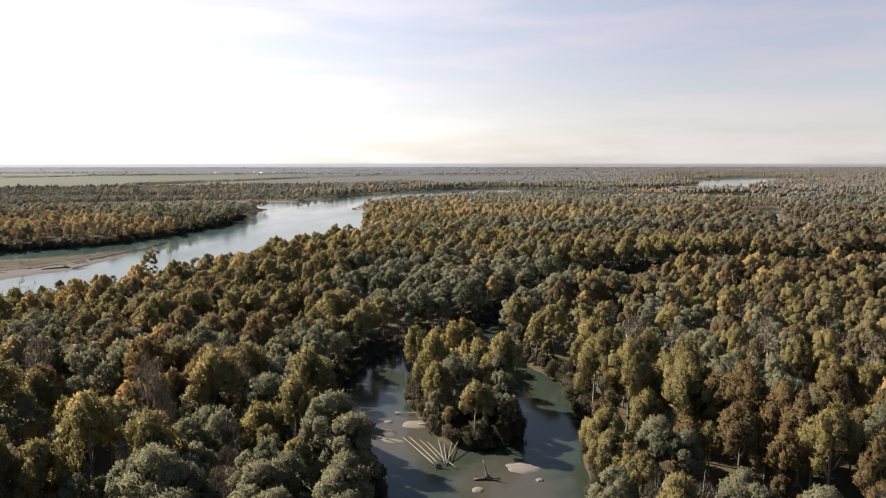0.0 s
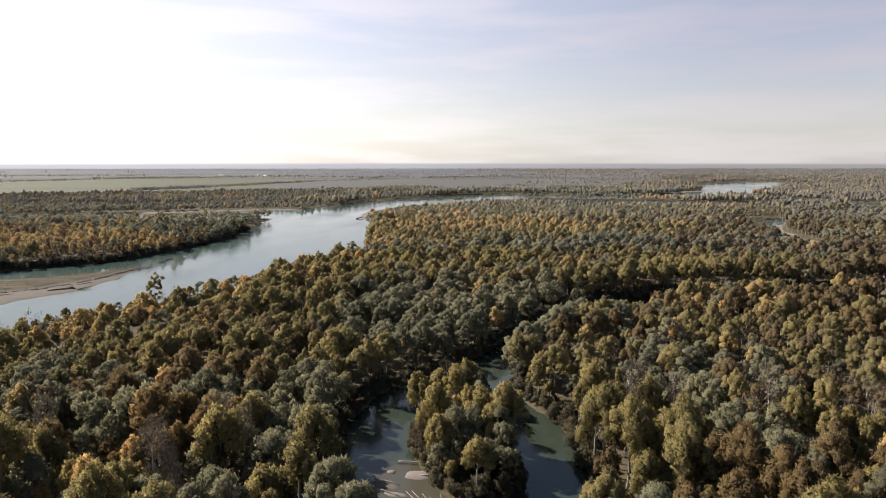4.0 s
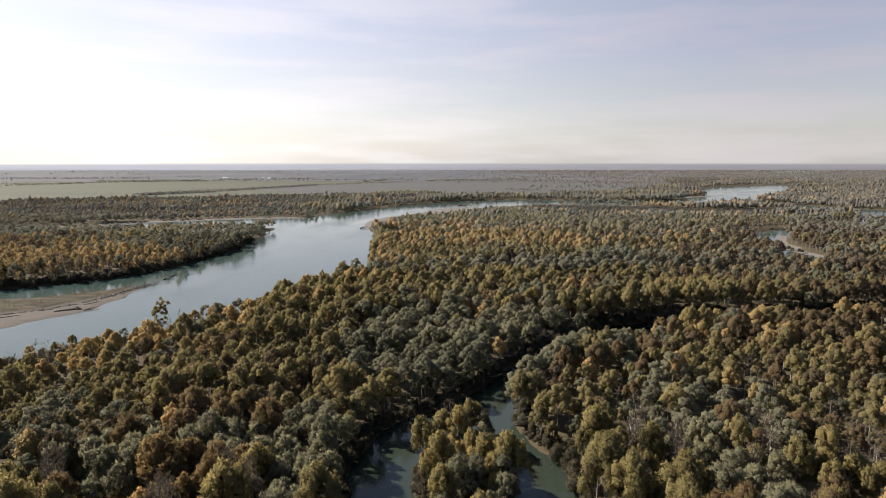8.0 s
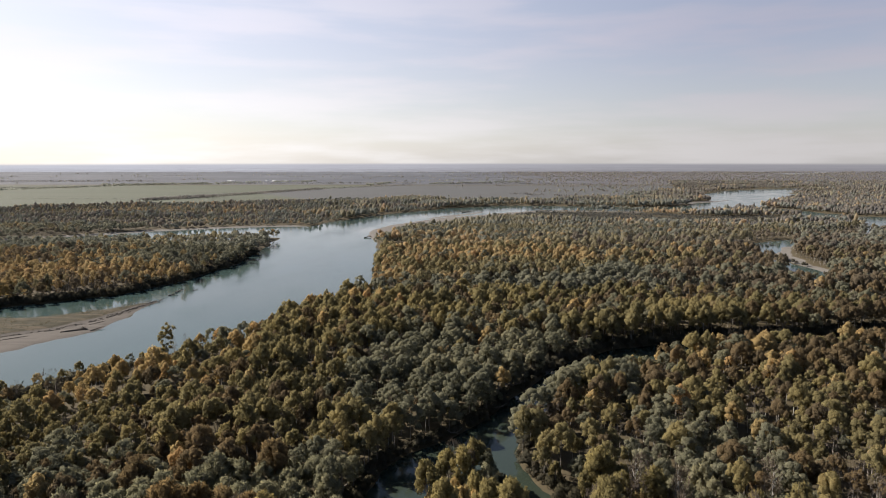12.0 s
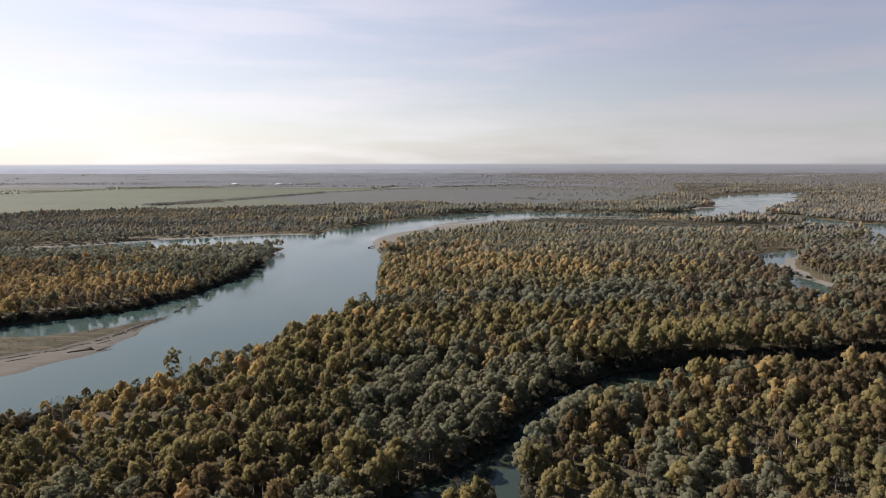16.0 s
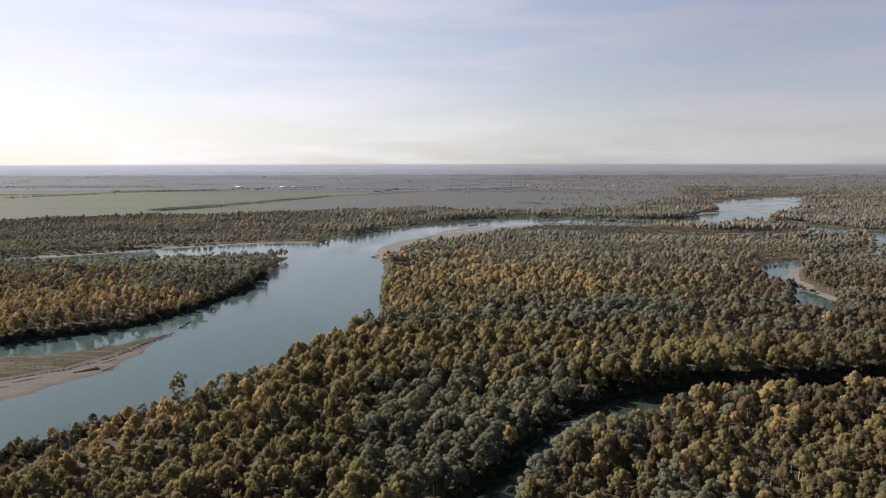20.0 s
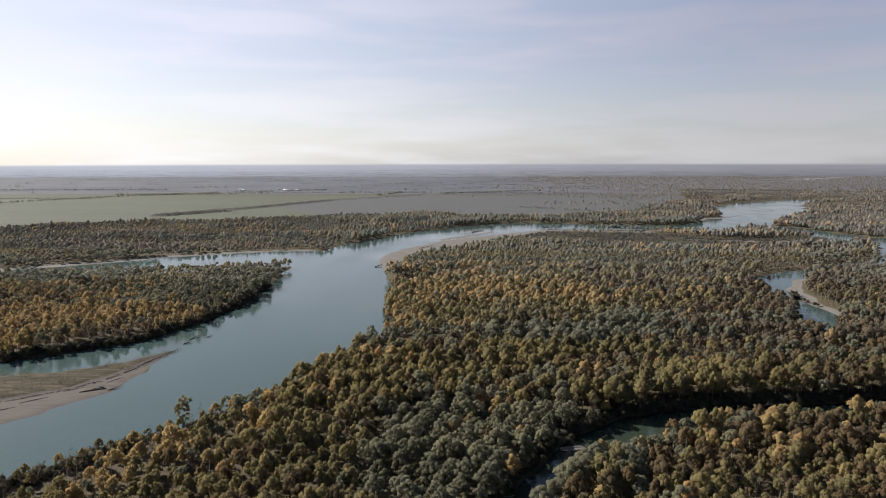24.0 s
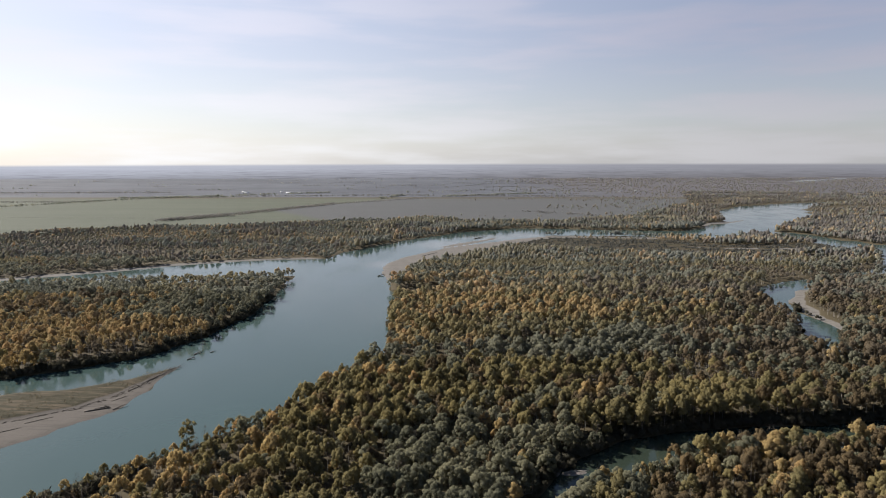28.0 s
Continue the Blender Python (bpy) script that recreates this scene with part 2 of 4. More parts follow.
WALL_PAINT = plain_paint("pale_wall", (0.30, 0.29, 0.28), (0.42, 0.41, 0.40))
ROOF_PAINT = plain_paint("pale_roof", (0.28, 0.29, 0.30), (0.42, 0.43, 0.45), 0.4)

# ---- plan ----
# Rows of x, y and half width along each water course.
RIVER = [(-620, -60, 95), (-480, 40, 92), (-349, 179, 99), (-237, 305, 94), (-171, 363, 84), (-135, 447, 78), (-133, 555, 62), (-143, 675, 59), (-168, 805, 54), (-140, 915, 52),
         (-80, 1030, 58), (45, 1170, 72), (125, 1226, 68), (298, 1207, 48), (440, 1185, 60), (530, 1250, 68), (640, 1400, 62), (727, 1550, 100), (810, 1720, 112), (885, 1850, 95), (1010, 1975, 60), (1250, 2120, 25)]
SIDE = [(-192, 842, 42), (-260, 796, 72), (-350, 760, 68), (-430, 730, 42), (-540, 670, 32), (-720, 600, 30)]
EAST = [(590, 1180, 50), (610, 1110, 42), (650, 1010, 48), (760, 960, 46), (950, 930, 40)]
SLOUGH = [(640, 945, 24), (600, 865, 22), (535, 800, 14), (460, 765, 10), (405, 725, 13), (356, 692, 21), (322, 655, 19), (300, 615, 16), (293, 572, 13), (294, 530, 17), (285, 495, 14), (264, 450, 12)]
CREEK = [(420, 345, 14), (300, 325, 15), (215, 312, 15), (150, 303, 15), (115, 297, 15), (89, 288, 15), (63, 269, 16), (50, 256, 12), (33, 236, 9), (19, 212, 9), (10, 195, 12), (0.5, 171, 23),
         (2, 150, 29), (5, 130, 27), (8, 110, 20), (8, 90, 17), (0, 60, 15), (-20, 10, 15), (-60, -80, 15)]
FAR_POOL = [(2150, 4150, 40), (2380, 4420, 60), (2650, 4600, 50), (2900, 4880, 40)]
# Land that stands in the water.
ISLAND = [(5, 166, 8), (2.5, 148, 12), (7, 128, 9)]
BAR = [(-198, 400, 2), (-211, 362, 18), (-225, 337, 30), (-254, 314, 42), (-330, 240, 46), (-420, 150, 40)]
SPIT = [(384, 686, 6), (356, 655, 11), (338, 620, 14), (328, 580, 14), (321, 545, 10), (318, 514, 6)]
ISLET = [(345, 1062, 6), (400, 1040, 30), (470, 1040, 32), (540, 1055, 26), (590, 1090, 8)]
BEND_BAR = [(-42, 1000, 4), (-8, 1040, 9), (20, 1075, 10), (48, 1118, 6)]
MOUTH_BAR = [(470, 1330, 8), (560, 1400, 12), (650, 1470, 7)]
# Bare sand and gravel.
SANDS = [[(-96, 735, 14), (-94, 830, 34), (-66, 890, 38), (-8, 975, 38), (55, 1060, 32), (130, 1130, 20), (200, 1142, 12), (330, 1120, 12)],
         [(-198, 400, 2), (-206, 358, 14), (-212, 330, 22), (-235, 300, 30), (-310, 215, 34), (-420, 120, 40)],
         [(378, 684, 5), (348, 660, 8), (327, 622, 8), (317, 580, 7), (312, 545, 5), (311, 508, 4)], MOUTH_BAR, BEND_BAR,
         [(-225, 868, 16), (-300, 838, 30), (-390, 792, 32), (-460, 745, 24), (-560, 690, 22), (-720, 625, 18)], [(-250, 770, 8), (-330, 735, 10), (-420, 705, 12)], [(-208, 800, 10), (-196, 760, 4)],
         [(-60, 945, 8), (10, 1075, 10)], [(360, 1003, 5), (470, 985, 6), (560, 985, 8)], [(45, 266, 5), (52, 268, 5)]]
BAR_GRASS = [(-201, 397, 2), (-219, 364, 11), (-238, 343, 18), (-264, 332, 24), (-345, 265, 34), (-430, 180, 40)]
GLADES = [[(130, 1070, 60), (210, 1030, 80), (320, 1005, 85), (430, 965, 40), (560, 960, 22)], [(345, 985, 50), (444, 980, 48), (531, 992, 46), (620, 1005, 36)], [(-165, 560, 6), (-190, 545, 7)], [(-300, 372, 9), (-340, 345, 12)],
          [(-100, 622, 26), (-40, 645, 18), (20, 680, 7)], [(-250, 640, 8), (-238, 655, 6)]]
FIELD_EDGE = [(-3000, 500), (-1500, 860), (-885, 1139), (-741, 1262), (-400, 1335), (-276, 1462), (-170, 1466), (157, 1405), (300, 1455), (400, 1560), (560, 1800), (760, 2150), (900, 2700), (5000, 2700)]


def lattice(x, y, size, seed):
    """Smooth noise from 0 to 1 with bumps of about that size."""
    u, v = np.asarray(x, float) / size, np.asarray(y, float) / size
    i, j = np.floor(u), np.floor(v)
    f, g = u - i, v - j
    f, g = f * f * (3 - 2 * f), g * g * (3 - 2 * g)

    def at(a, b):
        h = np.sin(a * 127.1 + b * 311.7 + seed * 74.7) * 43758.5453
        return h - np.floor(h)

    return (at(i, j) * (1 - f) + at(i + 1, j) * f) * (1 - g) + (at(i, j + 1) * (1 - f) + at(i + 1, j + 1) * f) * g


def course(rows, x, y):
    """How far a place is outside a course; negative inside."""
    best = np.full(np.shape(x), 1e9)
    for (ax, ay, ar), (bx, by, br) in zip(rows, rows[1:]):
        dx, dy = bx - ax, by - ay
        k = np.clip(((x - ax) * dx + (y - ay) * dy) / (dx * dx + dy * dy), 0, 1)
        best = np.minimum(best, np.hypot(x - ax - k * dx, y - ay - k * dy) - (ar + k * (br - ar)))
    return best


def inland(x, y):
    """Metres from the nearest water; negative in it."""
    wet = course(RIVER, x, y)
    for rows in (SIDE, EAST, SLOUGH, CREEK, FAR_POOL):
        wet = np.minimum(wet, course(rows, x, y))
    dry = course(BAR, x, y)
    for rows in (ISLET, MOUTH_BAR, BEND_BAR, ISLAND, SPIT):
        dry = np.minimum(dry, course(rows, x, y))
    size = np.clip(np.asarray(y) / 400, 0.35, 1.6)
    shift = size * (5.0 * (lattice(x, y, 27, 1) - 0.5) + 2.4 * (lattice(x, y, 9, 2) - 0.5))
    return np.maximum(wet, -dry) + shift


def sandy_at(x, y):
    best = course(SANDS[0], x, y)
    for rows in SANDS[1:]:
        best = np.minimum(best, course(rows, x, y))
    return np.maximum(best, -course(BAR_GRASS, x, y) - 0.0) + 5 * (lattice(x, y, 14, 3) - 0.5)


def glade_at(x, y):
    best = course(BAR, x, y)
    for rows in GLADES:
        best = np.minimum(best, course(rows, x, y))
    return best + 12 * (lattice(x, y, 25, 4) - 0.5)


def field_line(x):
    xs, ys = zip(*FIELD_EDGE)
    return np.interp(x, xs, ys) + 50 * (lattice(x, 0 * x, 90, 5) - 0.5) + 20 * (lattice(x, 0 * x, 22, 6) - 0.5)


def smooth01(v, low, high):
    k = np.clip((v - low) / (high - low), 0, 1)
    return k * k * (3 - 2 * k)


def mesh_from(name, verts, tris, mats, tint=None, smooth=False, normals=None):
    """A mesh from arrays of vertices and triangles, with a value for each triangle's tree or clump."""
    me = bpy.data.meshes.new(name)
    verts, tris = np.ascontiguousarray(verts, np.float32), np.ascontiguousarray(tris, np.int32)
    me.vertices.add(len(verts))
    me.vertices.foreach_set("co", verts.ravel())
    me.loops.add(tris.size)
    me.loops.foreach_set("vertex_index", tris.ravel())
    me.polygons.add(len(tris))
    me.polygons.foreach_set("loop_start", np.arange(0, tris.size, 3, dtype=np.int32))
    me.polygons.foreach_set("loop_total", np.full(len(tris), 3, np.int32))
    me.update(calc_edges=True)
    if smooth:
        me.polygons.foreach_set("use_smooth", np.ones(len(tris), bool))
    if tint is not None:
        me.attributes.new("tint", "FLOAT", "FACE").data.foreach_set("value", np.ascontiguousarray(tint, np.float32))
    for m in mats:
        me.materials.append(m)
    if normals is not None:
        me.polygons.foreach_set("use_smooth", np.ones(len(tris), bool))
        me.normals_split_custom_set_from_vertices(normals)
    return me


def steps(low, high, size, grow, reach):
    """Grid lines: even from low to high, then wider and wider to the reach on the far side."""
    line = list(np.arange(low, high, size))
    s = size
    while line[-1] < reach:
        s *= grow
        line.append(line[-1] + s)
    return line


# ---- ground and water ----
xs = steps(-360, 420, 4.5, 1.08, 7000)
left = [-x - 700 for x in steps(-340, -335, 4.0, 1.07, 6300)][::-1]
xs = np.array([v for v in left if v < xs[0] - 2] + xs)
ys = np.array([-900, -500, -250, -100, 0, 40] + steps(60, 640, 4.0, 1.02, 5300))
gx, gy = np.meshgrid(xs, ys)
lift = inland(gx, gy)
sand, glade = sandy_at(gx, gy), glade_at(gx, gy)
is_sand = smooth01(-sand, -2, 2)
land = 0.15 + 1.3 * smooth01(lift, 0, 5) * (1 - 0.75 * is_sand) + 0.5 * (lattice(gx, gy, 30, 7) - 0.3) * smooth01(lift, 2, 12) * (1 - is_sand)
gz = np.where(lift > 0, land, np.maximum(-0.9, lift * 0.25))
rows_, cols = gx.shape
idx = np.arange(rows_ * cols).reshape(rows_, cols)
a, b, c, d = idx[:-1, :-1].ravel(), idx[:-1, 1:].ravel(), idx[1:, 1:].ravel(), idx[1:, :-1].ravel()
tris = np.concatenate([np.stack([a, b, c], 1), np.stack([a, c, d], 1)])
me = mesh_from("ground", np.stack([gx, gy, gz], -1).reshape(-1, 3), tris, [GROUND], smooth=True)
field = smooth01(gy - field_line(gx), -4, 6) * (1 - smooth01(gy, 2150, 2450))
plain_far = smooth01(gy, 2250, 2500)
brown = np.minimum(smooth01(gx + 0.77 * (gy - 1450), -350, -310), smooth01(gx - 0.545 * (gy - 1750), -580, -550))
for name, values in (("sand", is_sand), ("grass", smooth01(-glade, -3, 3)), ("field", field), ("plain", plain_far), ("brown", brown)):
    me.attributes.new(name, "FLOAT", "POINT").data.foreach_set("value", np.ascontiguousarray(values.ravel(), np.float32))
tagged(new("ground", me), "flood plain of leaf litter, sand and far fields", "ground", kind="structure")

wv = [(-7000, -900, 0), (7000, -900, 0), (7000, 5300, 0), (-7000, 5300, 0)]
tagged(new("water", mesh_from("water", wv, [(0, 1, 2), (0, 2, 3)], [WATER])), "calm grey-green river water reflecting the sky", "water", kind="structure")

# ---- trees ----
rng = np.random.default_rng(7)


def ball(finer):
    """Directions and triangles of a round form of 12 or 42 corners, open below."""
    g = (1 + 5 ** 0.5) / 2
    pts = [(-1, g, 0), (1, g, 0), (-1, -g, 0), (1, -g, 0), (0, -1, g), (0, 1, g), (0, -1, -g), (0, 1, -g), (g, 0, -1), (g, 0, 1), (-g, 0, -1), (-g, 0, 1)]
    faces = [(0, 11, 5), (0, 5, 1), (0, 1, 7), (0, 7, 10), (0, 10, 11), (1, 5, 9), (5, 11, 4), (11, 10, 2), (10, 7, 6), (7, 1, 8), (3, 9, 4), (3, 4, 2), (3, 2, 6), (3, 6, 8), (3, 8, 9), (4, 9, 5), (2, 4, 11), (6, 2, 10), (8, 6, 7), (9, 8, 1)]
    pts = [tuple(c / (1 + g * g) ** 0.5 for c in p) for p in pts]
    # One corner straight up.
    lean = math.atan2(pts[5][1], pts[5][2])
    pts = [(x, y * cos(lean) - z * sin(lean), y * sin(lean) + z * cos(lean)) for x, y, z in pts]
    if finer:
        known, more = {}, []

        def middle(a, b):
            key = (min(a, b), max(a, b))
            if key not in known:
                v = Vector(pts[a]) + Vector(pts[b])
                pts.append(tuple(v.normalized()))
                known[key] = len(pts) - 1
            return known[key]

        for a, b, c in faces:
            d, e, f = middle(a, b), middle(b, c), middle(c, a)
            more += [(a, d, f), (b, e, d), (c, f, e), (d, e, f)]
        faces = more
    pts = np.array(pts)
    faces = np.array([f for f in faces if sum(pts[k][2] for k in f) / 3 > -0.62])
    return pts, faces


PUFF_FINE, PUFF = ball(True), ball(False)


def leaf_cloud(lumps, sprays, size, rnd, puff=PUFF, sliver=False, whole=0.45):
    """A crown: an uneven leafy clump for each lump, with small sprays standing out all over it; or thin twigs alone. Lumps are rows of centre and radii."""
    lumps = np.array(lumps, float)
    area = lumps[:, 3] * (lumps[:, 3] + lumps[:, 5])
    shade = rnd.random(len(lumps)) * 0.8 + 0.1
    heart = (lumps[:, :3] * area[:, None]).sum(0) / area.sum()
    span = np.ptp(lumps[:, :3], axis=0) + 2.0

    def bent_out(way, centre, amount):
        outer = (centre - heart) / span
        soft = way + amount * outer / (np.linalg.norm(outer, axis=-1, keepdims=True) + 1e-6) + np.array([0, 0, 0.36])
        return soft / np.linalg.norm(soft, axis=-1, keepdims=True)

    vs, fs, tints, ns, base = [], [], [], [], 0
    if puff is not None:
        pts, faces = puff
        turn = rnd.random(len(lumps)) * 6.283
        c, s = np.cos(turn)[:, None], np.sin(turn)[:, None]
        way = np.stack([pts[None, :, 0] * c - pts[None, :, 1] * s, pts[None, :, 0] * s + pts[None, :, 1] * c, np.broadcast_to(pts[None, :, 2], (len(lumps), len(pts)))], -1)
        swell = 0.92 + 0.17 * rnd.normal(size=way.shape[:2] + (1,)).clip(-1.6, 1.6)
        at = lumps[:, None, :3] + way * lumps[:, None, 3:6] * swell
        out = way / lumps[:, None, 3:6]
        out = out / np.linalg.norm(out, axis=-1, keepdims=True) + 0.22 * rnd.normal(size=way.shape)
        vs.append(at.reshape(-1, 3))
        ns.append(bent_out(out, at, whole).reshape(-1, 3))
        fs.append((faces[None] + (np.arange(len(lumps)) * len(pts))[:, None, None]).reshape(-1, 3))
        tints.append(np.repeat(shade, len(faces)))
        base = len(lumps) * len(pts)
    if sprays:
        many = int(sprays * 2.6)
        which = rnd.choice(len(lumps), many, p=area / area.sum())
        way = rnd.normal(size=(many, 3))
        way[:, 2] += 0.45
        way /= np.linalg.norm(way, axis=1, keepdims=True)
        depth = (0.9 + 0.28 * rnd.random((many, 1)) ** 1.5) if puff is not None else 0.72 + 0.34 * rnd.random((many, 1)) ** 0.5
        centre = lumps[which, :3] + way * lumps[which, 3:6] * depth
        # Nothing grows deep inside another clump.
        apart_ = (((centre[:, None] - lumps[None, :, :3]) / lumps[None, :, 3:6]) ** 2).sum(-1)
        apart_[np.arange(many), which] = 9
        order = np.argsort(apart_.min(1) < 0.8, kind="stable")[:sprays]
        which, way, centre = which[order], way[order], centre[order]
        rise = np.array([0, 0, 0.8]) + way * 0.6 + rnd.normal(size=(sprays, 3)) * 0.5
        rise /= np.linalg.norm(rise, axis=1, keepdims=True)
        side = np.cross(rise, way + rnd.normal(size=(sprays, 3)) * 0.3)
        side /= np.linalg.norm(side, axis=1, keepdims=True) + 1e-9
        k = size * (0.6 + 0.8 * rnd.random((sprays, 1)))
        broad_ = np.where(rnd.random((sprays, 1)) < 0.72, 0.13, 0.42) if sliver else 0.42
        long_ = np.where(broad_ < 0.2, 2.6, 1.1) if sliver else 1.15
        vs.append(np.stack([centre + side * k * broad_ - rise * k * 0.4, centre + rise * k * (long_ - 0.4), centre - side * k * broad_ - rise * k * 0.4], 1).reshape(-1, 3))
        ns.append(np.repeat(bent_out(way + 0.2 * rnd.normal(size=(sprays, 3)), centre, whole), 3, 0))
        fs.append(np.arange(3 * sprays).reshape(-1, 3) + base)
        tints.append(shade[which])
    return np.concatenate(vs), np.concatenate(fs), np.concatenate(tints), np.concatenate(ns)


def crown_lumps(kind, rnd, few=1.0):
    """Clumps of one crown, for a tree of about fifteen metres."""
    lumps = []
    turn = rnd.random() * 6.283
    big = few ** -0.4
    if kind == "willow":  # broad, uneven dome of round puffs
        count = max(2, round(25 * few))
        for j in range(count):
            h = ((j + 0.3 + 0.5 * rnd.random()) / count) ** 0.75
            r = 2.75 * (1 - h ** 2.2) ** 0.5 * (0.75 + 0.4 * rnd.random())
            q = (0.70 + 0.42 * rnd.random()) * big
            a = turn + 2.4 * j + 0.5 * rnd.normal()
            lumps.append((r * cos(a), r * sin(a), 4.6 + 6.4 * h + 0.4 * rnd.normal(), q, q * (0.9 + 0.2 * rnd.random()), q * (0.95 + 0.35 * rnd.random())))
    elif kind in ("poplar", "golden", "russet"):  # upright plumes of different height, side by side
        wide, tall, fat = {"poplar": (2.45, 1.0, 0.82), "golden": (2.4, 0.96, 0.84), "russet": (2.5, 0.94, 0.80)}[kind]
        count = max(2, round(14 * few))
        for j in range(count):
            off = (j / count) ** 0.6
            top = tall * (13.8 - 3.4 * off ** 1.8 - 1.3 * rnd.random())
            q = fat * (0.8 + 0.45 * rnd.random()) * big
            up = q * (1.35 + 0.6 * rnd.random())
            r, a = wide * off * (0.8 + 0.4 * rnd.random()), turn + 2.4 * j + 0.5 * rnd.normal()
            lumps.append((r * cos(a), r * sin(a), top - up, q, q, up))
            if few > 0.95 or (few > 0.4 and j % 2):
                lumps.append((1.1 * r * cos(a) + 0.3 * rnd.normal(), 1.1 * r * sin(a) + 0.3 * rnd.normal(), top - 2.3 * up, q, q, up * 0.85))
    elif kind == "shrub":  # low, leafy to the ground
        for _ in range(max(2, int(10 * few))):
            a, r = rnd.random() * 6.283, 1.7 * rnd.random() ** 0.5
            q = 0.6 + 0.5 * rnd.random()
            lumps.append((r * cos(a), r * sin(a), 0.5 + 2.0 * rnd.random() * (1.2 - r / 1.9), q, q, q * (0.9 + 0.5 * rnd.random())))
    else:  # thin, half leafless, with upright sprays
        for j in range(max(2, int(13 * few))):
            a, h = turn + 2.4 * j, rnd.random()
            r = 2.0 * (1 - 0.6 * h) * rnd.random() ** 0.5
            q = (0.6 + 0.4 * rnd.random()) * min(big, 1.5)
            lumps.append((r * cos(a), r * sin(a), 4.0 + 7.8 * h, q, q, q * (1.8 + 0.8 * rnd.random())))
    if few < 0.2 and kind != "shrub":  # the coarsest crowns reach lower
        lumps = [(x, y, 0.72 * z, p, q, 1.6 * h) for x, y, z, p, q, h in lumps]
    return lumps


def limb(points, sides=5):
    """A tapered limb through rows of x, y, z and radius: vertices and triangles."""
    verts, tris = [], []
    for x, y, z, r in points:
        for k in range(sides):
            verts.append((x + r * cos(6.283 * k / sides), y + r * sin(6.283 * k / sides), z))
    for j in range(len(points) - 1):
        for k in range(sides):
            p, q = j * sides + k, j * sides + (k + 1) % sides
            tris += [(p, q, q + sides), (p, q + sides, p + sides)]
    return verts, tris


def trunk_mesh(kind, rnd, mat):
    """Trunk and main limbs of one tree."""
    verts, tris = [], []

    def add(points, sides=5):
        v, t = limb(points, sides)
        base = len(verts)
        # A limb grows out of the stem: its first corner is the stem's nearest one.
        root = min(range(base), key=lambda i: math.dist(verts[i], v[0])) if base else 0
        verts.extend(v)
        tris.extend([tuple(root if base and i == 0 else i + base for i in face) for face in t])

    lean, turn = 0.06 * rnd.normal(), rnd.random() * 6.283
    top = {"willow": 9.0, "poplar": 13.0, "golden": 11.5, "russet": 11.8, "bare": 12.5}[kind]
    thick = {"willow": 0.30, "poplar": 0.22, "golden": 0.22, "russet": 0.20, "bare": 0.16}[kind]
    stem = [(lean * h * cos(turn) + 0.1 * rnd.normal() * (h > 0), lean * h * sin(turn) + 0.1 * rnd.normal() * (h > 0), h, thick * (1.25 if h == 0 else 1 - 0.85 * h / top)) for h in np.linspace(0, top, 6)]
    add([(x, y, z - 0.5 * (z == 0), r) for x, y, z, r in stem], 6)
    for _ in range({"willow": 7, "poplar": 6, "golden": 6, "russet": 6, "bare": 14}[kind]):
        h = top * (0.25 + 0.6 * rnd.random())
        a = rnd.random() * 6.283
        out = (1.2 + 2.0 * rnd.random()) * (0.6 if kind in ("poplar", "russet", "bare") else 1.0)
        rise = out * (0.7 + 0.9 * rnd.random()) * (1.9 if kind in ("poplar", "russet", "bare") else 1.0)
        x, y = lean * h * cos(turn), lean * h * sin(turn)
        r = thick * 0.45 * (1 - 0.6 * h / top)
        add([(x, y, h, r), (x + 0.55 * out * cos(a), y + 0.55 * out * sin(a), h + 0.4 * rise, r * 0.7), (x + out * cos(a), y + out * sin(a), h + rise, r * 0.2)], 4)
    return mesh_from("trunk", verts, tris, [mat], smooth=True)


KINDS = ("willow", "poplar", "golden", "bare", "russet")
SHRUB = 5


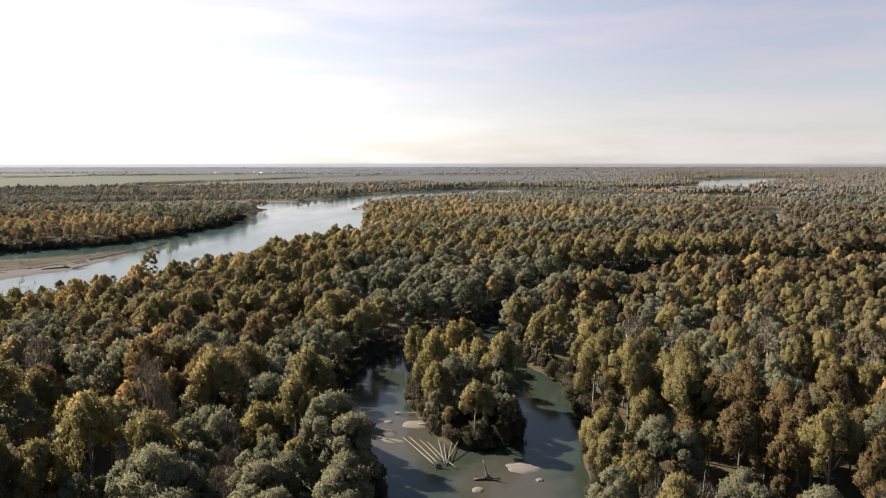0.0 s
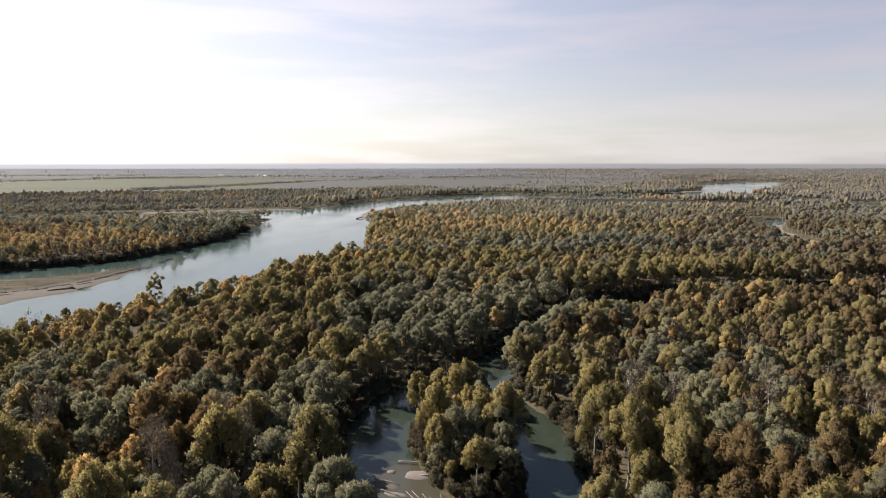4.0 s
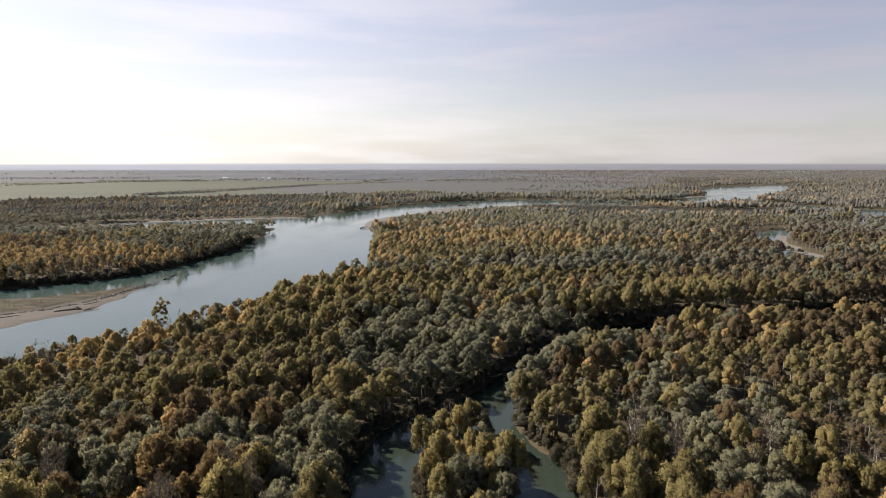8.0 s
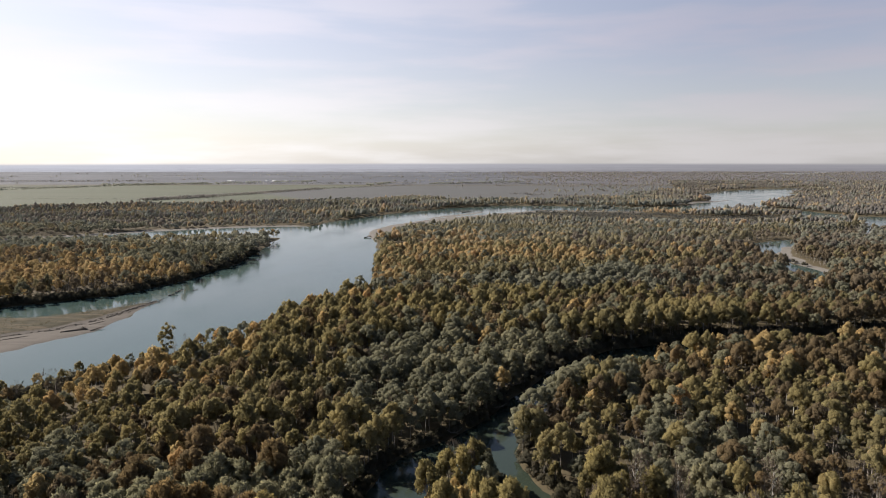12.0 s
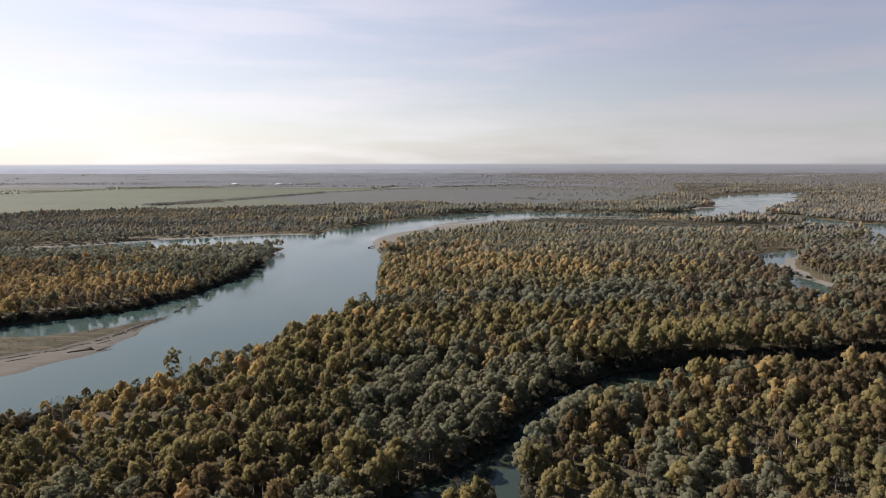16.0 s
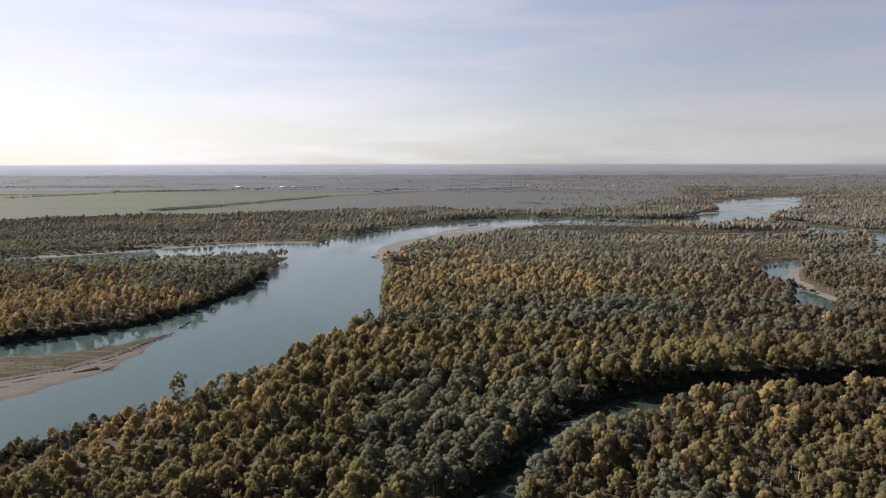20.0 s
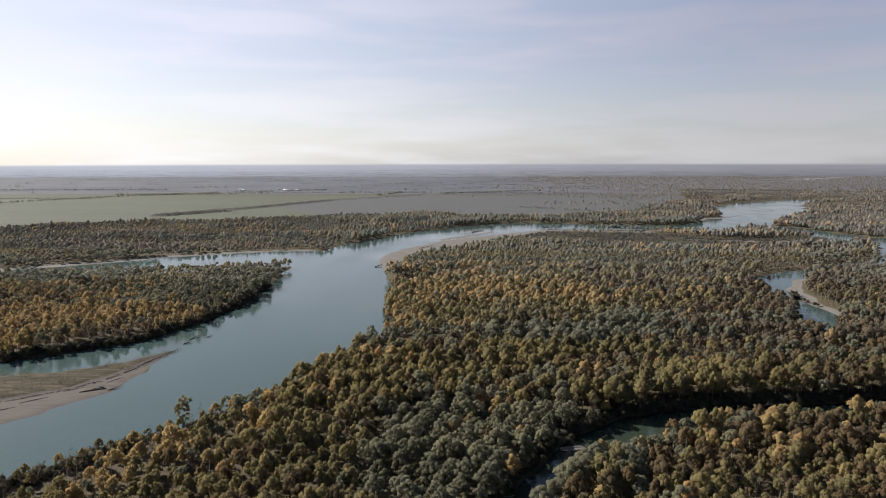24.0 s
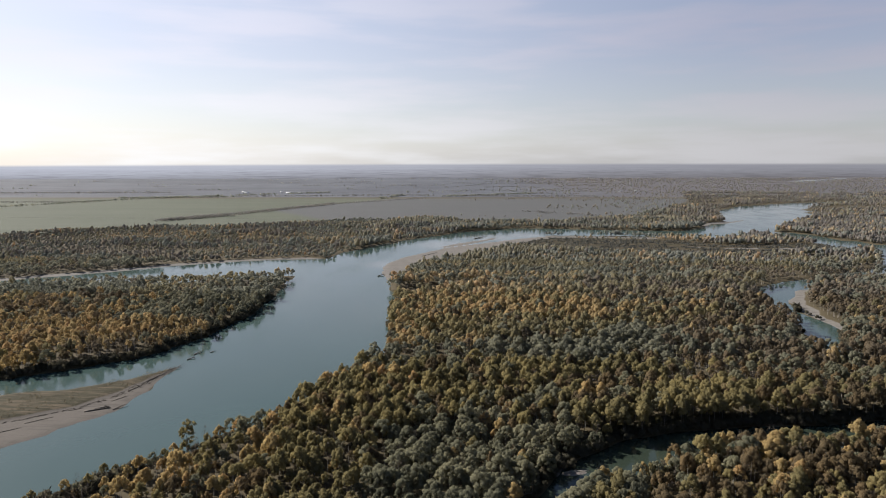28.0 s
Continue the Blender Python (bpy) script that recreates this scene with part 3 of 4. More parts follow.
# The mix of kinds by stretches of the plan: x and y from and to, and the shares of willow, poplar, golden, bare and russet.
ZONES = [(-4000, 4000, 880, 6000, (1.8, 0.7, 0.25, 0.2, 0.5)), (500, 4000, 880, 6000, (0.25, 0.2, 0.1, 0.35, 2.8)), (-4000, -300, 830, 1400, (1.1, 0.7, 0.4, 0.4, 0.9)),
         (75, 600, 0, 292, (0.02, 1.1, 0.14, 0.12, 2.2)), (75, 600, 200, 292, (0.06, 0.35, 0.07, 0.3, 2.6)), (25, 95, 0, 215, (0.2, 1.7, 0.4, 0.06, 0.8)), (-600, -15, 0, 250, (0.5, 1.5, 0.1, 0.15, 1.0)), (-45, -15, 60, 250, (2.6, 0.4, 0.05, 0.05, 0.2)), (-15, 25, 60, 200, (1.2, 0.8, 0.2, 0.1, 0.0)),
         (-600, -185, 530, 830, (1.7, 0.9, 0.1, 0.1, 0.15)), (-600, -290, 470, 590, (0.15, 0.15, 2.0, 0.15, 0.8)), (-600, -185, 360, 500, (0.02, 0.03, 2.4, 0.15, 0.7)),
         (-130, 130, 460, 730, (0.12, 1.2, 1.0, 0.05, 0.2)), (-130, 480, 730, 1080, (1.5, 1.4, 0.12, 0.05, 0.05)), (10, 135, 370, 480, (2.2, 0.4, 0.02, 0.1, 0.1)), (120, 300, 460, 670, (0.25, 0.35, 0.1, 1.2, 1.3)),
         (50, 130, 303, 354, (0.15, 2.0, 0.15, 0.05, 0.5)), (130, 320, 303, 354, (0.4, 0.7, 0.05, 0.1, 1.6)), (-42, 52, 225, 328, (2.4, 0.2, 0.02, 0.1, 0.12)), (-95, -30, 285, 390, (0.7, 1.5, 0.3, 0.1, 0.3)), (140, 400, 354, 460, (0.5, 0.15, 0.02, 0.3, 2.0)),
         (150, 380, 670, 830, (1.8, 0.4, 0.05, 0.3, 0.5)), (330, 520, 830, 935, (0.1, 0.5, 1.5, 0.1, 0.6)), (330, 610, 1040, 1120, (0.7, 0.3, 0.9, 0.3, 0.7)), (300, 600, 1180, 1330, (1.8, 0.3, 0.05, 0.2, 0.3)), (-300, 300, 1250, 1480, (1.8, 0.5, 0.1, 0.2, 0.3)), (300, 700, 380, 780, (0.7, 0.2, 0.1, 0.6, 1.8))]
# Stands of one kind: x, y, reach and kind.
FAVOURED = [(-80, 167, 5, 2), (0, 149, 7, 2), (9, 163, 6, 0), (12, 128, 9, 0), (4, 135, 6, 0), (46, 143, 3, 2), (33, 160, 3, 2), (62, 112, 4, 2), (95, 120, 6, 2), (120, 165, 6, 2), (38, 170, 5, 0), (26, 118, 6, 0), (50, 188, 8, 3), (141, 275, 5, 2),
            (-95, 265, 11, 2), (-70, 304, 6, 2), (-131, 234, 5, 2), (12, 297, 6, 2), (68, 332, 9, 2), (127, 366, 6, 2), (134, 268, 5, 2), (144, 250, 5, 2), (78, 254, 4, 2),
            (108, 275, 8, 1), (-50, 365, 7, 2), (2, 440, 14, 2), (-50, 450, 22, 2), (-160, 222, 14, 3), (-110, 300, 8, 0), (120, 325, 20, 1), (-60, 240, 22, 1), (0, 235, 45, 0), (-60, 130, 14, 4), (-56, 112, 6, 3), (-222, 742, 16, 2)]


def choose(x, y, rnd):
    """Which kind of tree grows at each place: patches of each, by the stretches of the plan."""
    patch = lattice(x * 0.5, y, 38, 11) * 0.75 + lattice(x, y, 15, 12) * 0.25
    patch2 = lattice(x * 0.5, y, 60, 13) * 0.75 + lattice(x, y, 18, 14) * 0.25
    patch3 = lattice(x * 0.6, y, 45, 15) * 0.7 + lattice(x, y, 16, 16) * 0.3
    w = np.stack([1.5 + 0 * x, 0.9 + 0 * x, 0.12 + 0 * x, 0.25 + 0 * x, 0.4 + 0 * x])
    for x0, x1, y0, y1, row in ZONES:
        inside = (x > x0) & (x < x1) & (y + 25 * (patch2 - 0.5) > y0) & (y + 25 * (patch2 - 0.5) < y1)
        w[:, inside] = np.array(row)[:, None]
    low_bank = (x < -80) & (y < 285) & (course(RIVER, x, y) < 62)
    w[:, low_bank] = np.array((0.3, 1.4, 0.3, 0.4, 0.5))[:, None]
    low_bank = (x < -112) & (y < 290) & (course(RIVER, x, y) < 26)
    w[:, low_bank] = np.array((0.05, 0.5, 0.1, 1.5, 0.6))[:, None]
    shore = inland(x, y) < 14
    w[0, shore] *= 1.8
    w[0] *= np.exp(8 * (patch - 0.5))
    w[1] *= np.exp(8 * (0.5 - patch))
    w[2] *= np.exp(8 * (patch2 - 0.5))
    w[3] *= np.exp(8 * (0.45 - patch2))
    w[4] *= np.exp(7 * (patch3 - 0.5))
    for px, py, reach, k in FAVOURED:
        near_it = np.hypot(x - px, y - py) < reach
        w[:, near_it], w[k, near_it] = 0.03, 1.0
    w = np.cumsum(w / w.sum(0), 0)
    return (rnd.random(len(x))[None] > w).sum(0).clip(0, 4)


def scatter(y0, y1, gap, rnd):
    """Places for trees on dry ground in view of the flight, from y0 to y1."""
    reach = 0.80 * y1 + 60
    n_x, n_y = int(2 * reach / gap), max(1, int((y1 - y0) / gap))
    i, j = np.meshgrid(np.arange(n_x), np.arange(n_y))
    x = (-reach + (i + 0.5 * (j % 2) + 0.9 * (rnd.random(i.shape) - 0.5)) * gap).ravel()
    y = (y0 + (j + 0.5 + 0.9 * (rnd.random(i.shape) - 0.5)) * gap).ravel()
    keep = (np.abs(x) < 0.78 * y + 45) & (course(BAR, x, y) > 6) & (inland(x, y) > 0.8) & (sandy_at(x, y) > 2) & (glade_at(x, y) > 1.5) & (y < field_line(x) + 4)
    return x[keep], y[keep]


def grown(x, y, kind, rnd):
    """Height of each tree against its kind's usual height."""
    s = 0.72 + 0.34 * lattice(x, y, 45, 21) + 0.26 * lattice(x, y, 17, 22) + 0.21 * rnd.normal(size=len(x))
    s = np.where(y > 830, s * (0.6 + 0.75 * lattice(x * 0.6, y, 55, 23)), s)
    s = np.where((x < -185) & (y > 380), s * np.where(y > 640, 0.7, 0.85), s)
    s = np.where((y > 700) & (y < 1120) & (x > -120) & (x < 480) & (course(ISLET, x, y) > 4), s * 0.68, s)
    s = np.where((x < -90) & (y > 170) & (y < 330), s * 0.82, s)
    s = np.where((x > 50) & (x < 280) & (y > 300) & (y < 350), s * 1.15, s)
    s = np.where((x < -112) & (y < 290) & (course(RIVER, x, y) < 26), s * 0.75, s)
    s = np.where(y < 300, s * 0.9, s)
    s = np.where(course(ISLAND, x, y) < 0, s * 0.9, s)
    return s.clip(0.42, 1.38)


# The nearest trees stand singly.
tx, ty = scatter(66, 300, 5.3, rng)
ix, iy = np.meshgrid(np.arange(-14, 26, 3.9), np.arange(112, 180, 3.9))
ix, iy = (ix + 2.4 * (rng.random(ix.shape) - 0.5)).ravel(), (iy + 2.4 * (rng.random(iy.shape) - 0.5)).ravel()
on_island = (course(ISLAND, ix, iy) < -0.4) & (inland(ix, iy) > 0.3)
mainland = course(ISLAND, tx, ty) > 2
tx, ty = np.concatenate([tx[mainland], ix[on_island]]), np.concatenate([ty[mainland], iy[on_island]])
tk = choose(tx, ty, rng)
ts = grown(tx, ty, tk, rng)
WORDS = {"willow": ("grey_willow", "broad grey-green willow with a rounded clumpy crown"), "poplar": ("poplar", "upright poplar with thinning olive-yellow autumn leaves"),
         "golden": ("golden_poplar", "autumn poplar with bright golden-yellow leaves"), "russet": ("russet_poplar", "slender poplar with dull brown-olive autumn leaves"), "bare": ("bare_tree", "half leafless brown tree with thin upright branches")}
LEAF_COUNT = {"willow": 900, "poplar": 1000, "golden": 1000, "russet": 1000, "bare": 1300}
LEAF_SIZE = {"willow": 0.36, "poplar": 0.40, "golden": 0.40, "russet": 0.40, "bare": 0.27}
LIMIT, SINGLY = 300, 170


def stand(name, label, group, trunk, crown, m):
    """One tree or bush with its parts."""
    tree = new(name)
    tree.empty_display_size = 0.5
    tree.matrix_basis = m
    tagged(tree, label, "tree" if trunk else "bush", group)
    for part_name, me in (("trunk", trunk), ("crown", crown)):
        if me:
            new(part_name, me).parent = tree
    return tree


single = np.zeros(len(tx), bool)
for k, kind in enumerate(KINDS):
    mine = np.flatnonzero(tk == k)
    mine = mine[np.hypot(tx[mine], ty[mine]) < SINGLY]
    mine = mine[np.argsort(np.hypot(tx[mine], ty[mine]))][:LIMIT]
    single[mine] = True
    name, label = WORDS[kind]
    models = []
    for v in range(12):  # four with fine leaves for the nearest ground, four with coarser and four with the coarsest leaves
        r = np.random.default_rng(100 * k + v)
        rough = (0.75, 1.35, 2.4)[v // 4]
        lv, lt, tint, ln = leaf_cloud(crown_lumps(kind, r), int(LEAF_COUNT[kind] / rough), LEAF_SIZE[kind] * rough ** 0.5, r, None if kind == "bare" else PUFF_FINE if v < 4 else PUFF, kind == "bare")
        models.append((mesh_from("crown", lv, lt, [LEAF[kind]], tint, normals=None if kind == "bare" else ln), trunk_mesh(kind, r, BARK_PALE if kind in ("bare", "golden") and v % 2 else BARK_GREY)))
    firsts = {}
    for i in mine:
        v = int(rng.integers(4)) + (0 if np.hypot(tx[i], ty[i]) < 108 else 4 if np.hypot(tx[i], ty[i]) < 142 else 8)
        m = pose(tx[i], ty[i], 0.9, 0, 0, rng.random() * 360) @ Matrix.Diagonal((ts[i] * (0.9 + 0.25 * rng.random()), ts[i] * (0.9 + 0.25 * rng.random()), ts[i], 1))
        if v in firsts:
            copy_thing(firsts[v], m)
        else:
            firsts[v] = stand(name, label, "trees of the river forest", models[v][1], models[v][0], m)

# The forked tall tree that stands over the river bank.
r = np.random.default_rng(901)
fork = [(x0 + 1.1 * r.normal(), 1.0 * r.normal(), z0 + 1.9 * r.normal(), 0.72, 0.72, 0.95) for x0, z0, many in ((1.3, 17.2, 20), (-1.9, 13.6, 15), (0.4, 9.5, 10)) for _ in range(many)]
lv, lt, tint, ln = leaf_cloud(fork, 1800, 0.4, r)
stand("poplar", "tall forked poplar with two leafy heads on the river bank", "trees of the river forest", trunk_mesh("poplar", r, BARK_GREY), mesh_from("crown", lv, lt, [LEAF["poplar"]], tint, normals=ln), pose(-131, 274, 0.9) @ Matrix.Diagonal((1.05, 1.05, 0.88, 1)))

# Bushes along the water's edge.
sx, sy = np.meshgrid(np.arange(-330, 340, 2.7), np.arange(84, 620, 2.7))
sx, sy = (sx + 2.2 * (rng.random(sx.shape) - 0.5)).ravel(), (sy + 2.2 * (rng.random(sy.shape) - 0.5)).ravel()
edge_ = inland(sx, sy)
keep = (np.abs(sx) < 0.78 * sy + 30) & (edge_ > 0.2) & ((edge_ < np.where((sx < -150) | ((sy > 255) & (sy < 345) & (sx > -40)), 9.0, 4.5)) | (course(ISLAND, sx, sy) < 2)) & (sandy_at(sx, sy) > 1) & (glade_at(sx, sy) > 0) & (course(BAR, sx, sy) > 12)
sx, sy = sx[keep], sy[keep]
near = np.argsort(np.hypot(sx, sy))
sx, sy = sx[near], sy[near]
sh = (0.7 + 0.7 * rng.random(len(sx))) * np.where((sx < -150) | ((sy > 255) & (sx > -40)), 1.35, 1.0)
bushes = []
for v in range(5):
    r = np.random.default_rng(950 + v)
    lv, lt, tint, ln = leaf_cloud(crown_lumps("shrub", r), 240, 0.42, r)
    bushes.append(mesh_from("crown", lv, lt, [LEAF["shrub"]], tint, normals=ln))
firsts = {}
for i in range(min(240, len(sx))):
    v = int(rng.integers(5))
    m = pose(sx[i], sy[i], 0.45, 0, 0, rng.random() * 360) @ Matrix.Diagonal((sh[i], sh[i], sh[i], 1))
    if v in firsts:
        copy_thing(firsts[v], m)
    else:
        firsts[v] = stand("bush", "dense grey-green willow bush at the water's edge", "bushes along the creek", None, bushes[v], m)


def woods(name, label, x, y, kind, scale, few, sprays, size, stems, seed, leaves_of=LEAF_JOINED, blades=False):
    """Trees joined into one object, of one kind each."""
    for k, word in enumerate((*KINDS, "shrub")):
        mine = np.flatnonzero(kind == k)
        if not len(mine):
            continue
        r = np.random.default_rng(seed + k)
        vs, fs, tints, ns, base = [], [], [], [], 0
        which = r.integers(0, 8, len(mine))
        for v in range(8):
            some = mine[which == v]
            if not len(some):
                continue
            twiggy = blades or (word == "bare" and few > 0.2)
            lv, lt, tint, ln = leaf_cloud(crown_lumps(word, r, few), sprays * 2 if twiggy else sprays, size, r, None if twiggy else PUFF, twiggy)
            turn = r.random(len(some)) * 6.283
            s = scale[some]
            wide = s * (0.9 + 0.25 * r.random(len(some))) * (1.14 if few > 0.4 else 1.25)
            px = (lv[None, :, 0] * np.cos(turn)[:, None] - lv[None, :, 1] * np.sin(turn)[:, None]) * wide[:, None] + x[some][:, None]
            py = (lv[None, :, 0] * np.sin(turn)[:, None] + lv[None, :, 1] * np.cos(turn)[:, None]) * wide[:, None] + y[some][:, None]
            pz = lv[None, :, 2] * s[:, None] + 0.9
            vs.append(np.stack([px, py, pz], -1).reshape(-1, 3))
            nx = ln[None, :, 0] * np.cos(turn)[:, None] - ln[None, :, 1] * np.sin(turn)[:, None]
            ny = ln[None, :, 0] * np.sin(turn)[:, None] + ln[None, :, 1] * np.cos(turn)[:, None]
            ns.append(np.stack([nx, ny, np.broadcast_to(ln[None, :, 2], nx.shape)], -1).reshape(-1, 3))
            fs.append((lt[None] + (np.arange(len(some)) * len(lv))[:, None, None] + base).reshape(-1, 3))
            base += len(some) * len(lv)
            tints.append((0.19 + r.random(len(some))[:, None] * 0.36 + 0.15 * tint[None]).ravel())
        tagged(new(name, mesh_from(name, np.concatenate(vs), np.concatenate(fs), [leaves_of[word]], np.concatenate(tints), normals=None if word == "bare" else np.concatenate(ns))), label[k], "trees", kind="stuff")
    if stems:
        r = np.random.default_rng(seed + 50)
        q = np.arange(3) * 2.0944
        rad = (0.14 + 0.10 * r.random(len(x)))[:, None]
        low = np.stack([x[:, None] + rad * np.cos(q), y[:, None] + rad * np.sin(q), np.full((len(x), 3), 0.3)], -1)
        tip = np.stack([x, y, 0.9 + 9.5 * scale], -1)[:, None]
        verts = np.concatenate([low, tip], 1).reshape(-1, 3)
        at = (np.arange(len(x)) * 4)[:, None, None]
        tr = np.array([[0, 1, 3], [1, 2, 3], [2, 0, 3]])[None] + at
        pale = r.random(len(x)) < 0.1
        for flag, mat, what in ((False, BARK_GREY, "grey"), (True, BARK_PALE, "pale")):
            tagged(new("tree_trunks", mesh_from("tree_trunks", verts, tr[pale == flag].reshape(-1, 3), [mat])), what + " slender trunks of the river forest", "trunks", kind="stuff")


def woods_labels(far):
    return ["grey-green willows crowded in the " + far, "olive-yellow autumn poplars of the " + far, "golden-leaved autumn trees of the " + far, "brown half leafless trees of the " + far, "dull russet autumn trees of the " + far, "low bushes of the " + far]


rest = ~single
x1, y1 = scatter(300, 400, 5.5, rng)
x1, y1 = np.concatenate([tx[rest], x1]), np.concatenate([ty[rest], y1])
k1 = choose(x1, y1, rng)
woods("forest_trees", woods_labels("river forest"), x1, y1, k1, grown(x1, y1, k1, rng), 0.9, 40, 0.46, True, 300)
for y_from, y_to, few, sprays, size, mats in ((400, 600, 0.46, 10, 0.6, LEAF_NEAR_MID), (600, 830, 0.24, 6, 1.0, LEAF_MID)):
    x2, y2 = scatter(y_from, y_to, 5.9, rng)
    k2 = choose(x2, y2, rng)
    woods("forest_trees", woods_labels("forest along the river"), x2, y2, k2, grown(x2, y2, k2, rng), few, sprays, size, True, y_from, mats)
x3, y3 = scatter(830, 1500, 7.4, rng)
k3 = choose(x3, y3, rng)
woods("far_trees", woods_labels("far bank"), x3, y3, k3, grown(x3, y3, k3, rng) * 0.88, 0.13, 0, 1.0, False, 500, LEAF_FAR_HAZE)
x4, y4 = scatter(1500, 2700, 12.0, rng)
open_ = (lattice(x4 * 0.35, y4, 90, 81) * 0.7 + lattice(x4, y4, 40, 82) * 0.3 > 0.40) | (inland(x4, y4) < 45)
x4, y4 = x4[open_], y4[open_]
k4 = choose(x4, y4, rng)
woods("far_trees", woods_labels("distant woodland"), x4, y4, k4, grown(x4, y4, k4, rng) * 0.72, 0.08, 0, 1.0, False, 600, LEAF_FAR_HAZE)
woods("bank_bushes", woods_labels("river banks"), sx[240:], sy[240:], np.full(len(sx) - 240, SHRUB), sh[240:], 0.4, 12, 0.7, False, 700)
# Low growth on the glades, the grassy bar and the far sands.
gx_, gy_ = np.meshgrid(np.arange(-420, 620, 5.0), np.arange(250, 1140, 5.0))
gx_, gy_ = (gx_ + 4.5 * (rng.random(gx_.shape) - 0.5)).ravel(), (gy_ + 4.5 * (rng.random(gy_.shape) - 0.5)).ravel()
keep = (glade_at(gx_, gy_) < 0) & (course(BAR, gx_, gy_) > 8) & (sandy_at(gx_, gy_) > 1) & (inland(gx_, gy_) > 0.5) & (np.abs(gx_) < 0.78 * gy_ + 45) & (lattice(gx_, gy_, 16, 31) > 0.25)
gx_, gy_ = gx_[keep], gy_[keep]
woods("low_bushes", woods_labels("open ground by the river"), gx_, gy_, np.full(len(gx_), SHRUB), np.where(gy_ > 800, 0.9, np.where(gx_ > 300, 0.55, np.where(gx_ > -150, 0.4, 0.11))) * (0.5 + rng.random(len(gx_))), 0.2, 8, 0.8, False, 720, LEAF_MID)
ux, uy = np.meshgrid(np.arange(-360, -190, 1.5), np.arange(255, 402, 1.5))
ux, uy = (ux + 2.2 * (rng.random(ux.shape) - 0.5)).ravel(), (uy + 2.2 * (rng.random(uy.shape) - 0.5)).ravel()
keep = (course(BAR_GRASS, ux, uy) < 0) & (inland(ux, uy) > 0.4) & (np.abs(ux) < 0.8 * uy + 20)
ux, uy = ux[keep], uy[keep]
woods("grass_tufts", ["", "", "", "", "", "dry brown grass and sedge tufts on the river bar"], ux, uy, np.full(len(ux), SHRUB), (0.2 + 0.3 * rng.random(len(ux)) ** 2) * (0.5 + lattice(ux, uy, 7, 33)), 0.2, 7, 0.8, False, 730, {"shrub": LEAF_NEAR_MID["sedge"]}, True)
# Clumps of trees strewn over the far plain, thicker to the east.
fx, fy = np.meshgrid(np.arange(-2600, 3600, 21.0), np.arange(1560, 4900, 28.0))
fx, fy = (fx + 60 * (rng.random(fx.shape) - 0.5)).ravel(), (fy + 60 * (rng.random(fy.shape) - 0.5)).ravel()
thick = lattice(fx * 0.45, fy, 130, 91) * 0.55 + lattice(fx * 0.6, fy, 50, 92) * 0.45
need = 0.76 - 0.36 * smooth01(fx, -200, 1000) - 0.06 * smooth01(fy, 2300, 3000) + 0.06 * (fx < -700) + 0.1 * smooth01(-fx - 0.3 * fy, -600, 200) * (fy < 2450) - 0.24 * smooth01(-(fy - field_line(fx)), -420, -20) * smooth01(fx, 80, 380)
keep = (thick > need) & (np.abs(fx) < 0.76 * fy + 40) & (inland(fx, fy) > 12) & (fy > field_line(fx) + 20)
fx, fy = fx[keep], fy[keep]
fk = np.where(rng.random(len(fx)) < 0.35 + 0.3 * (fx > 300), 4, np.where(rng.random(len(fx)) < 0.5, 0, 3))
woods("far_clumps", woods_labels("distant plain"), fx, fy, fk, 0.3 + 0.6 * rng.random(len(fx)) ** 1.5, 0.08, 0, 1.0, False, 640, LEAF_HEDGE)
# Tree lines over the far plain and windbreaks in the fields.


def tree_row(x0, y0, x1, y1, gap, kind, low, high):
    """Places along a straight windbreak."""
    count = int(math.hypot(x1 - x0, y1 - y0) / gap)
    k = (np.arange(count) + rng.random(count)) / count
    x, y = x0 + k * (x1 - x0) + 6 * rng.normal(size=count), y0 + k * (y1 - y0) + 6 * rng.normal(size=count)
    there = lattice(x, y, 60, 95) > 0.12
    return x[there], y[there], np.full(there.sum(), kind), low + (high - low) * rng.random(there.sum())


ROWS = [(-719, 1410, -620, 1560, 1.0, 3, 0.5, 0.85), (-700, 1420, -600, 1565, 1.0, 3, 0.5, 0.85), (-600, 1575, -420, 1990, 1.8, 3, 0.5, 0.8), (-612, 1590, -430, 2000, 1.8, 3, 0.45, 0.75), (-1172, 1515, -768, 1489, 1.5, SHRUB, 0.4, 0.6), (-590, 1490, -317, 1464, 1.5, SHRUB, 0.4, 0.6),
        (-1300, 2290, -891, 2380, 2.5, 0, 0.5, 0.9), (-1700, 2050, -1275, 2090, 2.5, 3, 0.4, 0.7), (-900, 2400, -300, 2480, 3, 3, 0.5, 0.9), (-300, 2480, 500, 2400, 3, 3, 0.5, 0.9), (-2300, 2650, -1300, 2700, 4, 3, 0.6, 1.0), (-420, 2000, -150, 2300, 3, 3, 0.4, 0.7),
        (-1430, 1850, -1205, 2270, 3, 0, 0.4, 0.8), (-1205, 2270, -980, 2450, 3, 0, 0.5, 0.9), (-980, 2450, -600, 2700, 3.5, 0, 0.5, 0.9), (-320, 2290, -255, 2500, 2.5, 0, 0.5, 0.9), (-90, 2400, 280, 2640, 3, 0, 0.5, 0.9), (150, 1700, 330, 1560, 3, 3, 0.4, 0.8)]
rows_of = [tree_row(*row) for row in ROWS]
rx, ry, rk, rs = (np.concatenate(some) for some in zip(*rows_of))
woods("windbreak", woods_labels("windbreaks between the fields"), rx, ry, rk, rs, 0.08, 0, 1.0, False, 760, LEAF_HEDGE)


